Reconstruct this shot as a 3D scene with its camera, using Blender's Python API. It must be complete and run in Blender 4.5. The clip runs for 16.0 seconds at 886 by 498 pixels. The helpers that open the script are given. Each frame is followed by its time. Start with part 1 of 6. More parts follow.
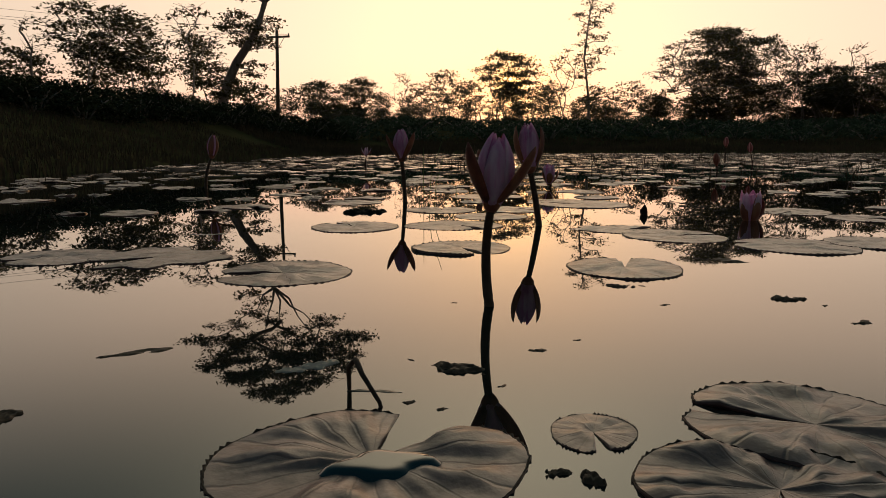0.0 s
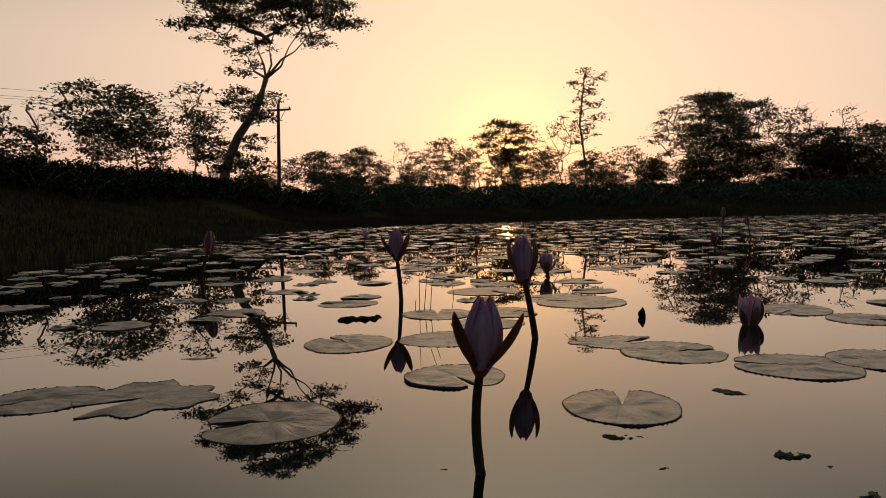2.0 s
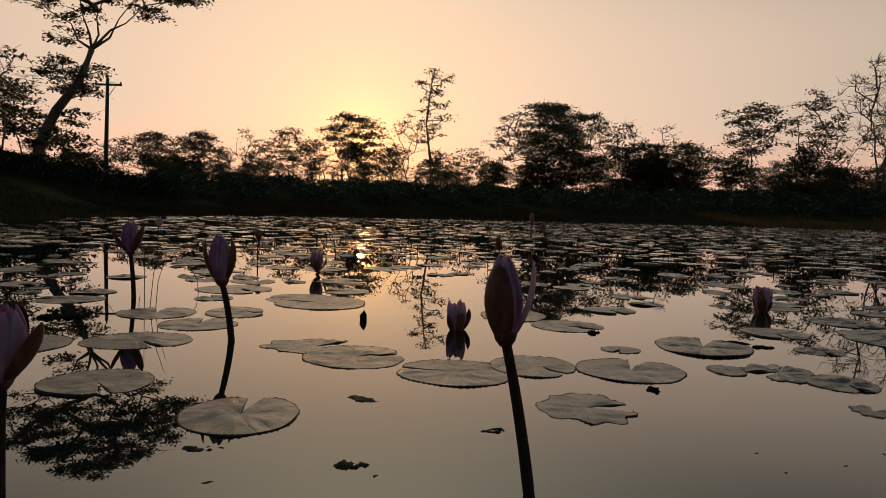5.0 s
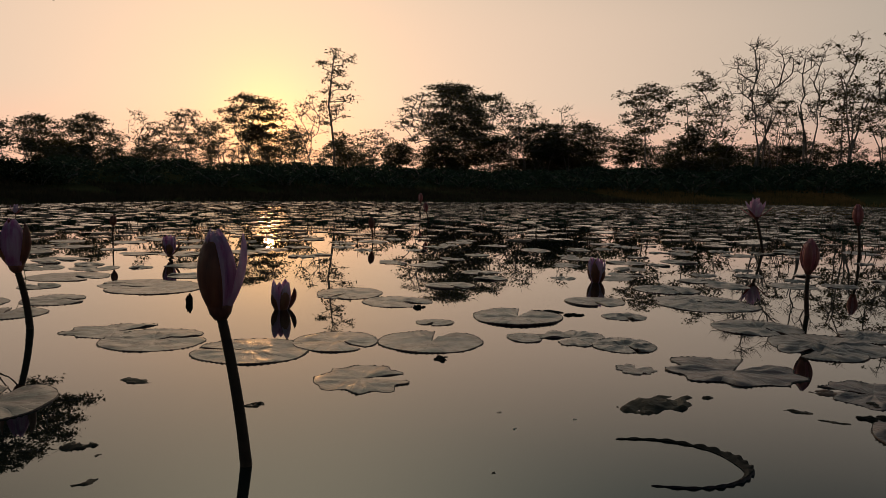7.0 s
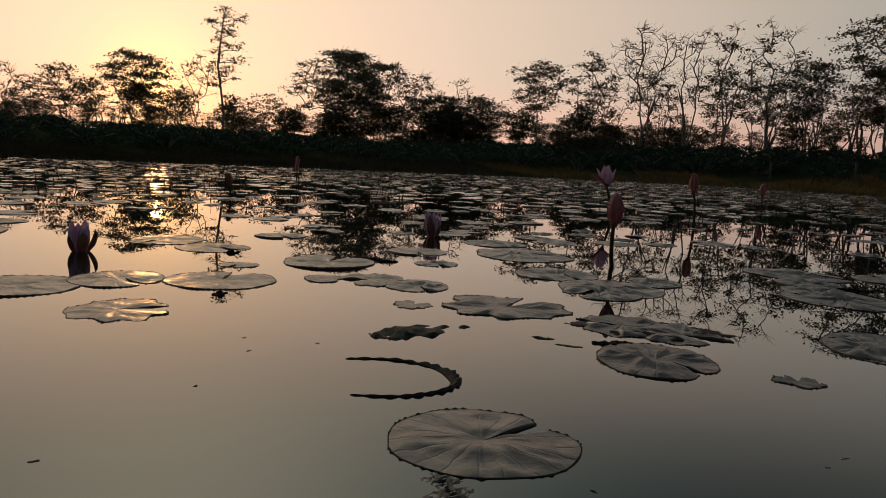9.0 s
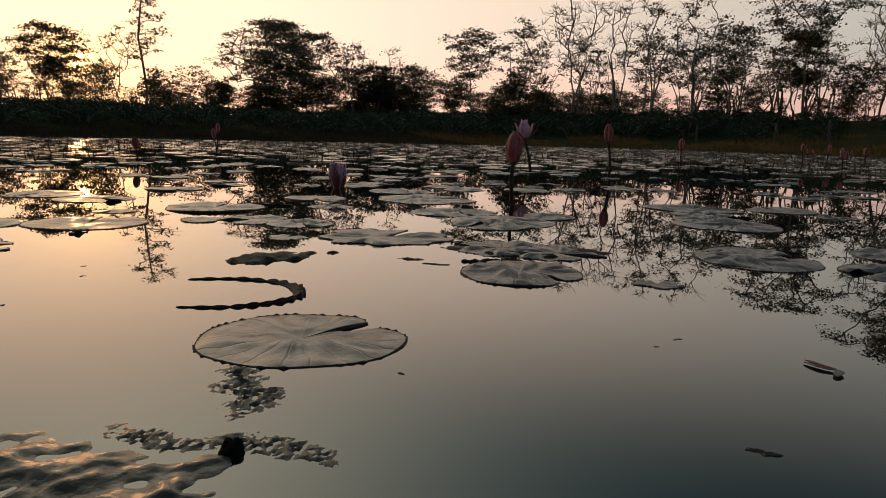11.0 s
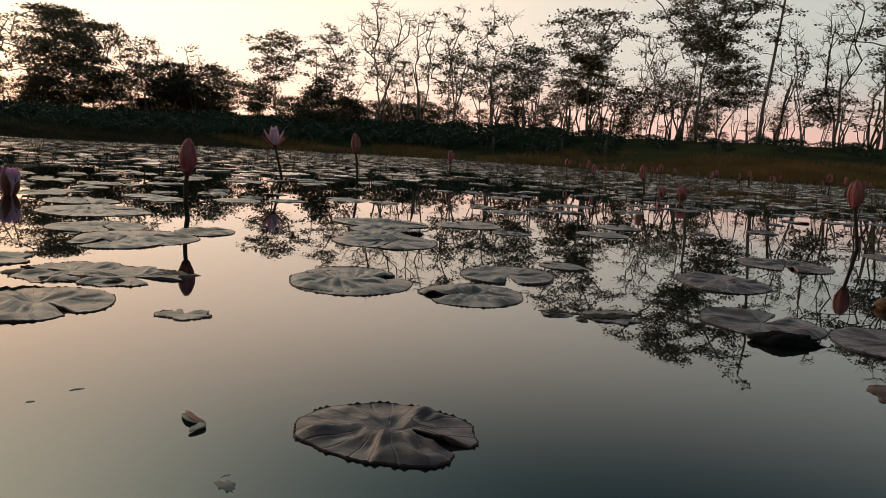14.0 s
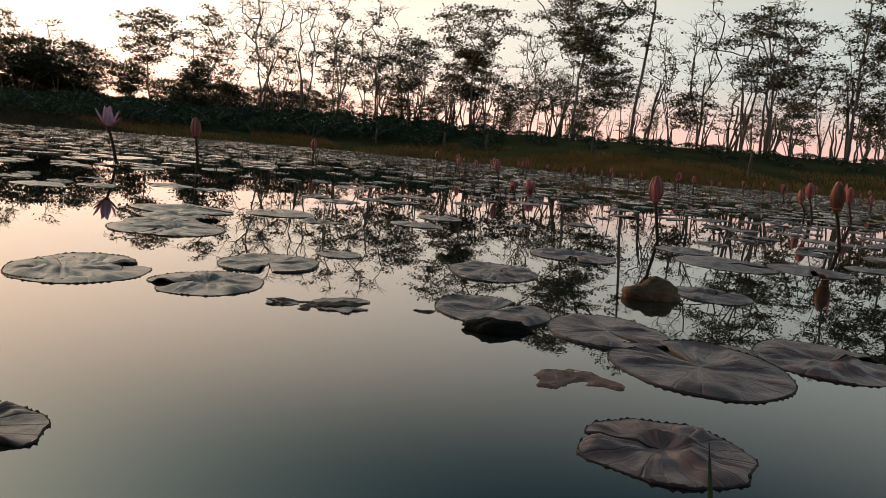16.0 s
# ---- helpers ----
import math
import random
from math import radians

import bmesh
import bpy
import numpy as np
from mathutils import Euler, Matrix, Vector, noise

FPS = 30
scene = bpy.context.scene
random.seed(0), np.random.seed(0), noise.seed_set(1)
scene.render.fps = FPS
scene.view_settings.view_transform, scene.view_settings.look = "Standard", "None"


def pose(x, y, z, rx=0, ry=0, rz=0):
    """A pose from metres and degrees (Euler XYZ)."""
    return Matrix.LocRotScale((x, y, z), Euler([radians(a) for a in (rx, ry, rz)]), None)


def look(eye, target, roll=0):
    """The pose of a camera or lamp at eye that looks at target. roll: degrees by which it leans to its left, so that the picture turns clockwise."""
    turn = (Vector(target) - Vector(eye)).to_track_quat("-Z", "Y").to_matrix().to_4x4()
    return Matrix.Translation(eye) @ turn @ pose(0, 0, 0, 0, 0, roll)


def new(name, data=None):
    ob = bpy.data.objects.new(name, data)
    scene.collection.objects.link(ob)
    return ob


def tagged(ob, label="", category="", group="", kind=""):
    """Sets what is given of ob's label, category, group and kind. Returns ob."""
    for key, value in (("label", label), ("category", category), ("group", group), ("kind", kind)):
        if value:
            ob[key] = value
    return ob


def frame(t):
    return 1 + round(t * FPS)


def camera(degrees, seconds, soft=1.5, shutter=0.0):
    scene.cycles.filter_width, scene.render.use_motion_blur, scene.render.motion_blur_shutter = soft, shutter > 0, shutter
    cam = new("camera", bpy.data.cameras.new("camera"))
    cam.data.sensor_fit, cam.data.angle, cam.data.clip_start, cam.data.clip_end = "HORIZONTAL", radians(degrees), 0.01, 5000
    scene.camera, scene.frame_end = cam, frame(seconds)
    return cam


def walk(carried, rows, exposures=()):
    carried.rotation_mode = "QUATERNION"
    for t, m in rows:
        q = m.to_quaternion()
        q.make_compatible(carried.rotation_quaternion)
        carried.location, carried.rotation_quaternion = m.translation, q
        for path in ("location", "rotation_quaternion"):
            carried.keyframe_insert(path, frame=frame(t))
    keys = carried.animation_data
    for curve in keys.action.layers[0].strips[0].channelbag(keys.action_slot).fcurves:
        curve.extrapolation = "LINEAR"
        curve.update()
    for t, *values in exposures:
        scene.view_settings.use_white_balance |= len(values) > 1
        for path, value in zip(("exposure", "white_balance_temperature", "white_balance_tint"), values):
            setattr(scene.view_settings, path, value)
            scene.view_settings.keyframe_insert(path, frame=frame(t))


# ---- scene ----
cam = camera(63.27, 16.0, soft=0.6)
PATH = [
    (0.0, (-0.0022, -0.2467, 0.2136), (-0.0222, 1.7320, -0.0766), 0.07),
    (0.5, (-0.0057, -0.2341, 0.2311), (-0.0445, 1.7480, -0.0324), -0.22),
    (1.0, (-0.0009, -0.2266, 0.2529), (-0.0473, 1.7598, 0.0240), -0.18),
    (1.5, (0.0046, -0.2170, 0.2965), (-0.0342, 1.7749, 0.1215), -0.88),
    (2.0, (0.0174, -0.2117, 0.3405), (-0.0055, 1.7849, 0.2258), -1.05),
    (2.5, (0.0450, -0.2055, 0.3749), (0.0559, 1.7934, 0.3096), -0.56),
    (3.0, (0.0845, -0.2032, 0.3653), (0.1450, 1.7940, 0.2784), -0.20),
    (3.5, (0.1394, -0.2040, 0.3664), (0.2624, 1.7898, 0.2700), -0.11),
    (4.0, (0.2237, -0.2116, 0.3544), (0.4361, 1.7735, 0.2351), 0.37),
    (4.5, (0.3351, -0.2183, 0.3545), (0.6673, 1.7496, 0.2246), 1.33),
    (4.7, (0.3611, -0.2215, 0.3570), (0.7172, 1.7425, 0.2313), 1.64),
    (6.8, (0.6065, -0.3073, 0.3704), (1.2178, 1.5899, 0.2069), 1.03),
    (7, (0.6353, -0.3144, 0.3580), (1.2629, 1.5770, 0.1878), 0.98),
    (7.5, (0.7033, -0.3390, 0.3474), (1.4135, 1.5220, 0.1670), 1.48),
    (8, (0.7587, -0.3575, 0.3527), (1.5290, 1.4799, 0.1785), 1.78),
    (8.5, (0.8380, -0.3821, 0.3482), (1.6932, 1.4168, 0.1675), 1.41),
    (8.7, (0.8490, -0.3938, 0.3276), (1.7214, 1.3942, 0.1231), 2.33),
    (10.8, (0.9588, -0.4306, 0.1945), (1.9550, 1.2752, -0.1183), 1.76),
    (11.0, (0.9888, -0.4375, 0.2016), (2.0190, 1.2491, -0.1048), 1.57),
    (11.5, (1.0752, -0.4730, 0.2160), (2.2156, 1.1428, -0.0817), 0.82),
    (12.0, (1.1369, -0.4989, 0.2219), (2.3335, 1.0774, -0.0671), 1.87),
    (12.5, (1.1907, -0.5251, 0.2325), (2.4454, 1.0077, -0.0440), 2.51),
    (13.0, (1.2475, -0.5502, 0.2345), (2.5584, 0.9357, -0.0367), 2.51),
    (13.5, (1.2942, -0.5814, 0.2327), (2.6564, 0.8575, -0.0393), 2.54),
    (14.0, (1.3522, -0.6085, 0.2314), (2.7823, 0.7640, -0.0351), 3.45),
    (14.5, (1.4005, -0.6477, 0.2329), (2.8875, 0.6637, -0.0297), 3.99),
    (15.0, (1.4517, -0.6866, 0.2348), (2.9900, 0.5645, -0.0269), 4.68),
    (15.5, (1.4869, -0.7227, 0.2380), (3.0542, 0.4925, -0.0207), 5.42),
    (16.0, (1.5302, -0.7710, 0.2360), (3.1565, 0.3624, -0.0295), 5.10),
]
walk(cam, [(t, look(eye, target, roll)) for t, eye, target, roll in PATH],
     exposures=[(0.0, 0.53, 7100, 12), (1.5, 0.33, 7150, 13), (2.5, 0.14, 7150, 13), (3.5, 0.06, 6980, 12), (7.0, 0.02, 6750, 11), (8.7, 0.08, 6550, 10), (10.8, 0.52, 6550, 10), (12.5, 0.86, 6600, 10), (14.0, 1.02, 6600, 10), (16.0, 1.33, 6600, 10)])

# ---------------------------------------------------------------- sky, sun
SUN_AZ, SUN_EL = 4.7, 4.6          # degrees from +y towards +x, above the horizon
SUN_DIR = Vector((math.sin(radians(SUN_AZ)) * math.cos(radians(SUN_EL)), math.cos(radians(SUN_AZ)) * math.cos(radians(SUN_EL)), math.sin(radians(SUN_EL))))


def build_world():
    world = bpy.data.worlds.new("evening_sky")
    scene.world = world
    world.use_nodes = True
    nt = world.node_tree
    nt.nodes.clear()
    out = nt.nodes.new("ShaderNodeOutputWorld")
    bg = nt.nodes.new("ShaderNodeBackground")
    sky = nt.nodes.new("ShaderNodeTexSky")
    sky.sky_type = "NISHITA"
    sky.sun_disc = False
    sky.sun_elevation = radians(SUN_EL)
    sky.sun_rotation = radians(SUN_AZ)
    sky.altitude = 0
    sky.air_density = 1.0
    sky.dust_density = 4.0
    sky.ozone_density = 1.0
    bg.inputs["Strength"].default_value = 0.11
    # evening haze: warm glow that falls off smoothly from the sun
    geo = nt.nodes.new("ShaderNodeTexCoord")
    dot = nt.nodes.new("ShaderNodeVectorMath")
    dot.operation = "DOT_PRODUCT"
    dot.inputs[1].default_value = SUN_DIR
    nt.links.new(geo.outputs["Generated"], dot.inputs[0])

    def lobe(power, colour, gain, before, above=None, dot=dot):
        m0 = nt.nodes.new("ShaderNodeMath")
        m0.operation = "MAXIMUM"
        m0.inputs[1].default_value = 0.0
        nt.links.new(dot.outputs["Value"], m0.inputs[0])
        m1 = nt.nodes.new("ShaderNodeMath")
        m1.operation = "POWER"
        m1.inputs[1].default_value = power
        nt.links.new(m0.outputs[0], m1.inputs[0])
        m2 = nt.nodes.new("ShaderNodeVectorMath")
        m2.operation = "SCALE"
        m2.inputs[0].default_value = [c * gain for c in colour]
        nt.links.new(m1.outputs[0], m2.inputs["Scale"])
        if above:
            blend = nt.nodes.new("ShaderNodeMix")
            blend.data_type = "RGBA"
            blend.inputs[6].default_value = [c * gain for c in colour] + [1]
            blend.inputs[7].default_value = [c * gain for c in above] + [1]
            nt.links.new(up.outputs[0], blend.inputs[0])
            nt.links.new(blend.outputs[2], m2.inputs[0])
        add = nt.nodes.new("ShaderNodeVectorMath")
        add.operation = "ADD"
        nt.links.new(before, add.inputs[0])
        nt.links.new(m2.outputs[0], add.inputs[1])
        return add.outputs[0]

    # base of the sky: pinkish at the horizon, blue-grey higher up, dimmer away from the sun
    sep = nt.nodes.new("ShaderNodeSeparateXYZ")
    nt.links.new(geo.outputs["Generated"], sep.inputs[0])
    up = nt.nodes.new("ShaderNodeMapRange")
    up.interpolation_type = "SMOOTHSTEP"
    up.inputs["From Min"].default_value, up.inputs["From Max"].default_value = 0.2, 0.46
    nt.links.new(sep.outputs["Z"], up.inputs["Value"])
    haze = nt.nodes.new("ShaderNodeMapRange")
    haze.interpolation_type = "SMOOTHSTEP"
    haze.inputs["From Min"].default_value, haze.inputs["From Max"].default_value = 0.02, 0.13
    nt.links.new(sep.outputs["Z"], haze.inputs["Value"])
    lower = nt.nodes.new("ShaderNodeMix")
    lower.data_type = "RGBA"
    lower.inputs[6].default_value, lower.inputs[7].default_value = (*SKY_LOW, 1), (*SKY_MID, 1)
    nt.links.new(haze.outputs[0], lower.inputs[0])
    mix = nt.nodes.new("ShaderNodeMix")
    mix.data_type = "RGBA"
    mix.inputs[7].default_value = (*SKY_HIGH, 1)
    nt.links.new(lower.outputs[2], mix.inputs[6])
    nt.links.new(up.outputs[0], mix.inputs[0])
    side = nt.nodes.new("ShaderNodeMath")
    side.operation = "MULTIPLY_ADD"
    side.inputs[1].default_value, side.inputs[2].default_value = 0.5 * (1 - SKY_BACK), 0.5 * (1 + SKY_BACK)
    nt.links.new(dot.outputs["Value"], side.inputs[0])
    dim = nt.nodes.new("ShaderNodeVectorMath")
    dim.operation = "SCALE"
    nt.links.new(mix.outputs[2], dim.inputs[0])
    nt.links.new(side.outputs[0], dim.inputs["Scale"])
    tint = nt.nodes.new("ShaderNodeVectorMath")
    tint.operation = "SCALE"
    tint.inputs["Scale"].default_value = 0.03
    nt.links.new(sky.outputs[0], tint.inputs[0])
    base = nt.nodes.new("ShaderNodeVectorMath")
    base.operation = "ADD"
    nt.links.new(tint.outputs[0], base.inputs[0])
    nt.links.new(dim.outputs[0], base.inputs[1])
    c = base.outputs[0]
    for power, colour, gain in SKY_LOBES:
        c = lobe(power, colour, gain, c, GLOW_ABOVE if power == 3 else None)
    # the glow reaches high up over the sun
    high = nt.nodes.new("ShaderNodeVectorMath")
    high.operation = "DOT_PRODUCT"
    high.inputs[1].default_value = (0.07, 0.885, 0.46)
    nt.links.new(geo.outputs["Generated"], high.inputs[0])
    c = lobe(18, (0.0, 0.0, 0.0), 7.0, c, (1.0, 0.83, 0.58), high)
    # and pales into the grey-green upper sky to the east of it
    pale = nt.nodes.new("ShaderNodeVectorMath")
    pale.operation = "DOT_PRODUCT"
    pale.inputs[1].default_value = (0.42, 0.79, 0.44)
    nt.links.new(geo.outputs["Generated"], pale.inputs[0])
    c = lobe(20, (0.0, 0.0, 0.0), 0.8, c, (0.78, 1.0, 1.0), pale)
    nt.links.new(c, bg.inputs["Color"])
    nt.links.new(bg.outputs[0], out.inputs["Surface"])


SKY_LOW, SKY_MID, SKY_HIGH, SKY_BACK = (4.2, 2.55, 2.2), (2.62, 2.81, 2.64), (0.02, 0.32, 0.53), 0.56
GLOW_ABOVE = (0.30, 0.325, 0.235)
SKY_LOBES = [(3, (1.0, 0.57, 0.335), 5.3), (60, (1.0, 0.34, -0.12), 2.1), (500, (1.0, 0.42, 0.0), 4.5), (12000, (1.0, 0.52, 0.15), 30.0)]
build_world()

lamp = bpy.data.lights.new("sun", "SUN")
lamp.energy, lamp.angle, lamp.color = 0.3, radians(0.8), (1.0, 0.48, 0.18)
sun = new("sun", lamp)
sun.matrix_world = look(SUN_DIR * 50, (0, 0, 0))


# ---------------------------------------------------------------- materials
def material(name):
    m = bpy.data.materials.new(name)
    m.use_nodes = True
    nt = m.node_tree
    return m, nt, nt.nodes["Principled BSDF"]


def mottled(name, colours, scale=8.0, rough=0.6, bump=0.3, fine=60.0, stretch=(1, 1, 1), metallic=0.0, spec=0.5, per_object=0.0, translucent=0.0, coat=0.0):
    """Colours mixed by coarse and fine noise, with fine relief."""
    m, nt, bsdf = material(name)
    tc = nt.nodes.new("ShaderNodeTexCoord")
    mp = nt.nodes.new("ShaderNodeMapping")
    mp.inputs["Scale"].default_value = stretch
    nt.links.new(tc.outputs["Object"], mp.inputs["Vector"])
    n1 = nt.nodes.new("ShaderNodeTexNoise")
    n1.inputs["Scale"].default_value, n1.inputs["Detail"].default_value = scale, 5
    n2 = nt.nodes.new("ShaderNodeTexNoise")
    n2.inputs["Scale"].default_value, n2.inputs["Detail"].default_value = fine, 3
    for n in (n1, n2):
        nt.links.new(mp.outputs[0], n.inputs["Vector"])
    mix = nt.nodes.new("ShaderNodeMath")
    mix.operation = "MULTIPLY_ADD"
    mix.inputs[1].default_value = 0.35
    nt.links.new(n2.outputs["Fac"], mix.inputs[0])
    sub = nt.nodes.new("ShaderNodeMath")
    sub.operation = "MULTIPLY_ADD"
    sub.inputs[1].default_value, sub.inputs[2].default_value = 1.3, -0.33
    nt.links.new(n1.outputs["Fac"], sub.inputs[0])
    nt.links.new(sub.outputs[0], mix.inputs[2])
    fac = mix.outputs[0]
    if per_object:
        info = nt.nodes.new("ShaderNodeObjectInfo")
        po = nt.nodes.new("ShaderNodeMath")
        po.operation = "MULTIPLY_ADD"
        po.inputs[1].default_value = per_object
        nt.links.new(info.outputs["Random"], po.inputs[0])
        nt.links.new(fac, po.inputs[2])
        po2 = nt.nodes.new("ShaderNodeMath")
        po2.operation = "SUBTRACT"
        po2.inputs[1].default_value = per_object / 2
        nt.links.new(po.outputs[0], po2.inputs[0])
        fac = po2.outputs[0]
    ramp = nt.nodes.new("ShaderNodeValToRGB")
    while len(ramp.color_ramp.elements) < len(colours):
        ramp.color_ramp.elements.new(0.5)
    for i, c in enumerate(colours):
        e = ramp.color_ramp.elements[i]
        e.position, e.color = 0.2 + 0.6 * i / max(1, len(colours) - 1), (*c, 1)
    nt.links.new(fac, ramp.inputs[0])
    nt.links.new(ramp.outputs[0], bsdf.inputs["Base Color"])
    bsdf.inputs["Roughness"].default_value = rough
    bsdf.inputs["Metallic"].default_value = metallic
    bsdf.inputs["Specular IOR Level"].default_value = spec
    bsdf.inputs["Coat Weight"].default_value = coat
    bsdf.inputs["Coat Roughness"].default_value = 0.2
    if bump:
        b = nt.nodes.new("ShaderNodeBump")
        b.inputs["Strength"].default_value, b.inputs["Distance"].default_value = bump, 0.01
        nt.links.new(fac, b.inputs["Height"])
        nt.links.new(b.outputs[0], bsdf.inputs["Normal"])
    if translucent:
        tr = nt.nodes.new("ShaderNodeBsdfTranslucent")
        nt.links.new(ramp.outputs[0], tr.inputs["Color"])
        ms = nt.nodes.new("ShaderNodeMixShader")
        ms.inputs[0].default_value = translucent
        nt.links.new(bsdf.outputs[0], ms.inputs[1])
        nt.links.new(tr.outputs[0], ms.inputs[2])
        nt.links.new(ms.outputs[0], nt.nodes["Material Output"].inputs["Surface"])
    return m


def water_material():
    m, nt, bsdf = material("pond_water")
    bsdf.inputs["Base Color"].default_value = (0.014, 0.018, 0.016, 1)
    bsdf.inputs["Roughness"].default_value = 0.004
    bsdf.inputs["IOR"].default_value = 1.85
    tc = nt.nodes.new("ShaderNodeTexCoord")
    n = nt.nodes.new("ShaderNodeTexNoise")
    n.inputs["Scale"].default_value, n.inputs["Detail"].default_value = 2.2, 2
    nt.links.new(tc.outputs["Object"], n.inputs["Vector"])
    b = nt.nodes.new("ShaderNodeBump")
    b.inputs["Strength"].default_value, b.inputs["Distance"].default_value = 0.02, 0.02
    nt.links.new(n.outputs["Fac"], b.inputs["Height"])
    nt.links.new(b.outputs[0], bsdf.inputs["Normal"])
    return m


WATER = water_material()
PAD_TOP = mottled("pad_top", [(0.15, 0.088, 0.074), (0.24, 0.146, 0.124), (0.33, 0.205, 0.176)], 16, 0.5, 0.22, 110, spec=0.45, per_object=0.3, coat=0.22)
def add_veins(m, count, strength):
    """Radial veins from the leaf's middle, as fine relief and a paler line."""
    nt = m.node_tree
    bsdf = nt.nodes["Principled BSDF"]
    tc = nt.nodes.new("ShaderNodeTexCoord")
    warp = nt.nodes.new("ShaderNodeTexNoise")
    warp.inputs["Scale"].default_value = 18
    nt.links.new(tc.outputs["Object"], warp.inputs["Vector"])
    sep = nt.nodes.new("ShaderNodeSeparateXYZ")
    nt.links.new(tc.outputs["Object"], sep.inputs[0])
    ang = nt.nodes.new("ShaderNodeMath")
    ang.operation = "ARCTAN2"
    nt.links.new(sep.outputs["Y"], ang.inputs[0])
    nt.links.new(sep.outputs["X"], ang.inputs[1])
    bend = nt.nodes.new("ShaderNodeMath")
    bend.operation = "MULTIPLY_ADD"
    bend.inputs[1].default_value = 0.35
    nt.links.new(warp.outputs["Fac"], bend.inputs[0])
    nt.links.new(ang.outputs[0], bend.inputs[2])
    wave = nt.nodes.new("ShaderNodeMath")
    wave.operation = "MULTIPLY"
    wave.inputs[1].default_value = count / 2
    nt.links.new(bend.outputs[0], wave.inputs[0])
    sn = nt.nodes.new("ShaderNodeMath")
    sn.operation = "SINE"
    nt.links.new(wave.outputs[0], sn.inputs[0])
    ab = nt.nodes.new("ShaderNodeMath")
    ab.operation = "ABSOLUTE"
    nt.links.new(sn.outputs[0], ab.inputs[0])
    line = nt.nodes.new("ShaderNodeMapRange")
    line.interpolation_type = "SMOOTHSTEP"
    line.inputs["From Min"].default_value, line.inputs["From Max"].default_value = 0.0, 0.28
    line.inputs["To Min"].default_value, line.inputs["To Max"].default_value = 0.0, 1.0
    nt.links.new(ab.outputs[0], line.inputs["Value"])
    ramp = nt.nodes["Color Ramp"]
    mul = nt.nodes.new("ShaderNodeMix")
    mul.data_type = "RGBA"
    mul.blend_type = "MULTIPLY"
    mul.inputs[0].default_value = 1.0
    tone = nt.nodes.new("ShaderNodeMapRange")
    tone.inputs["To Min"].default_value, tone.inputs["To Max"].default_value = 0.72, 1.0
    nt.links.new(line.outputs[0], tone.inputs["Value"])
    nt.links.new(ramp.outputs[0], mul.inputs[6])
    nt.links.new(tone.outputs[0], mul.inputs[7])
    # brown blotches and patches of dried mud, which also dull the leaf's gloss
    blot = nt.nodes.new("ShaderNodeTexNoise")
    blot.inputs["Scale"].default_value, blot.inputs["Detail"].default_value, blot.inputs["Roughness"].default_value = 24, 6, 0.65
    spot = nt.nodes.new("ShaderNodeTexCoord")
    info = nt.nodes.new("ShaderNodeObjectInfo")
    off = nt.nodes.new("ShaderNodeVectorMath")
    off.operation = "ADD"
    nt.links.new(spot.outputs["Object"], off.inputs[0])
    nt.links.new(info.outputs["Random"], off.inputs[1])
    nt.links.new(off.outputs[0], blot.inputs["Vector"])
    edge = nt.nodes.new("ShaderNodeMapRange")
    edge.interpolation_type = "SMOOTHSTEP"
    edge.inputs["From Min"].default_value, edge.inputs["From Max"].default_value = 0.46, 0.72
    edge.inputs["To Max"].default_value = 0.7
    nt.links.new(blot.outputs["Fac"], edge.inputs["Value"])
    dirt = nt.nodes.new("ShaderNodeMix")
    dirt.data_type = "RGBA"
    nt.links.new(edge.outputs[0], dirt.inputs[0])
    nt.links.new(mul.outputs[2], dirt.inputs[6])
    dirt.inputs[7].default_value = (0.11, 0.068, 0.058, 1)
    nt.links.new(dirt.outputs[2], bsdf.inputs["Base Color"])
    speck = nt.nodes.new("ShaderNodeTexVoronoi")
    speck.inputs["Scale"].default_value = 95
    nt.links.new(off.outputs[0], speck.inputs["Vector"])
    dots = nt.nodes.new("ShaderNodeMapRange")
    dots.interpolation_type = "SMOOTHSTEP"
    dots.inputs["From Min"].default_value, dots.inputs["From Max"].default_value = 0.10, 0.30
    dots.inputs["To Min"].default_value, dots.inputs["To Max"].default_value = 0.45, 1.0
    nt.links.new(speck.outputs["Distance"], dots.inputs["Value"])
    spotted = nt.nodes.new("ShaderNodeMix")
    spotted.data_type = "RGBA"
    spotted.blend_type = "MULTIPLY"
    nt.links.new(edge.outputs[0], spotted.inputs[0])
    nt.links.new(dirt.outputs[2], spotted.inputs[6])
    nt.links.new(dots.outputs[0], spotted.inputs[7])
    nt.links.new(spotted.outputs[2], bsdf.inputs["Base Color"])
    gloss = nt.nodes.new("ShaderNodeMapRange")
    gloss.inputs["To Min"].default_value, gloss.inputs["To Max"].default_value = 0.34, 0.55
    nt.links.new(edge.outputs[0], gloss.inputs["Value"])
    nt.links.new(gloss.outputs[0], bsdf.inputs["Roughness"])
    bump = nt.nodes.new("ShaderNodeBump")
    bump.inputs["Strength"].default_value, bump.inputs["Distance"].default_value = strength, 0.004
    nt.links.new(line.outputs[0], bump.inputs["Height"])
    nt.links.new(bsdf.inputs["Normal"].links[0].from_socket, bump.inputs["Normal"])
    # crumpled wrinkles across the leaf
    crease = nt.nodes.new("ShaderNodeTexNoise")
    crease.noise_type = "RIDGED_MULTIFRACTAL"
    crease.inputs["Scale"].default_value, crease.inputs["Detail"].default_value = 20, 3
    nt.links.new(off.outputs[0], crease.inputs["Vector"])
    fold = nt.nodes.new("ShaderNodeBump")
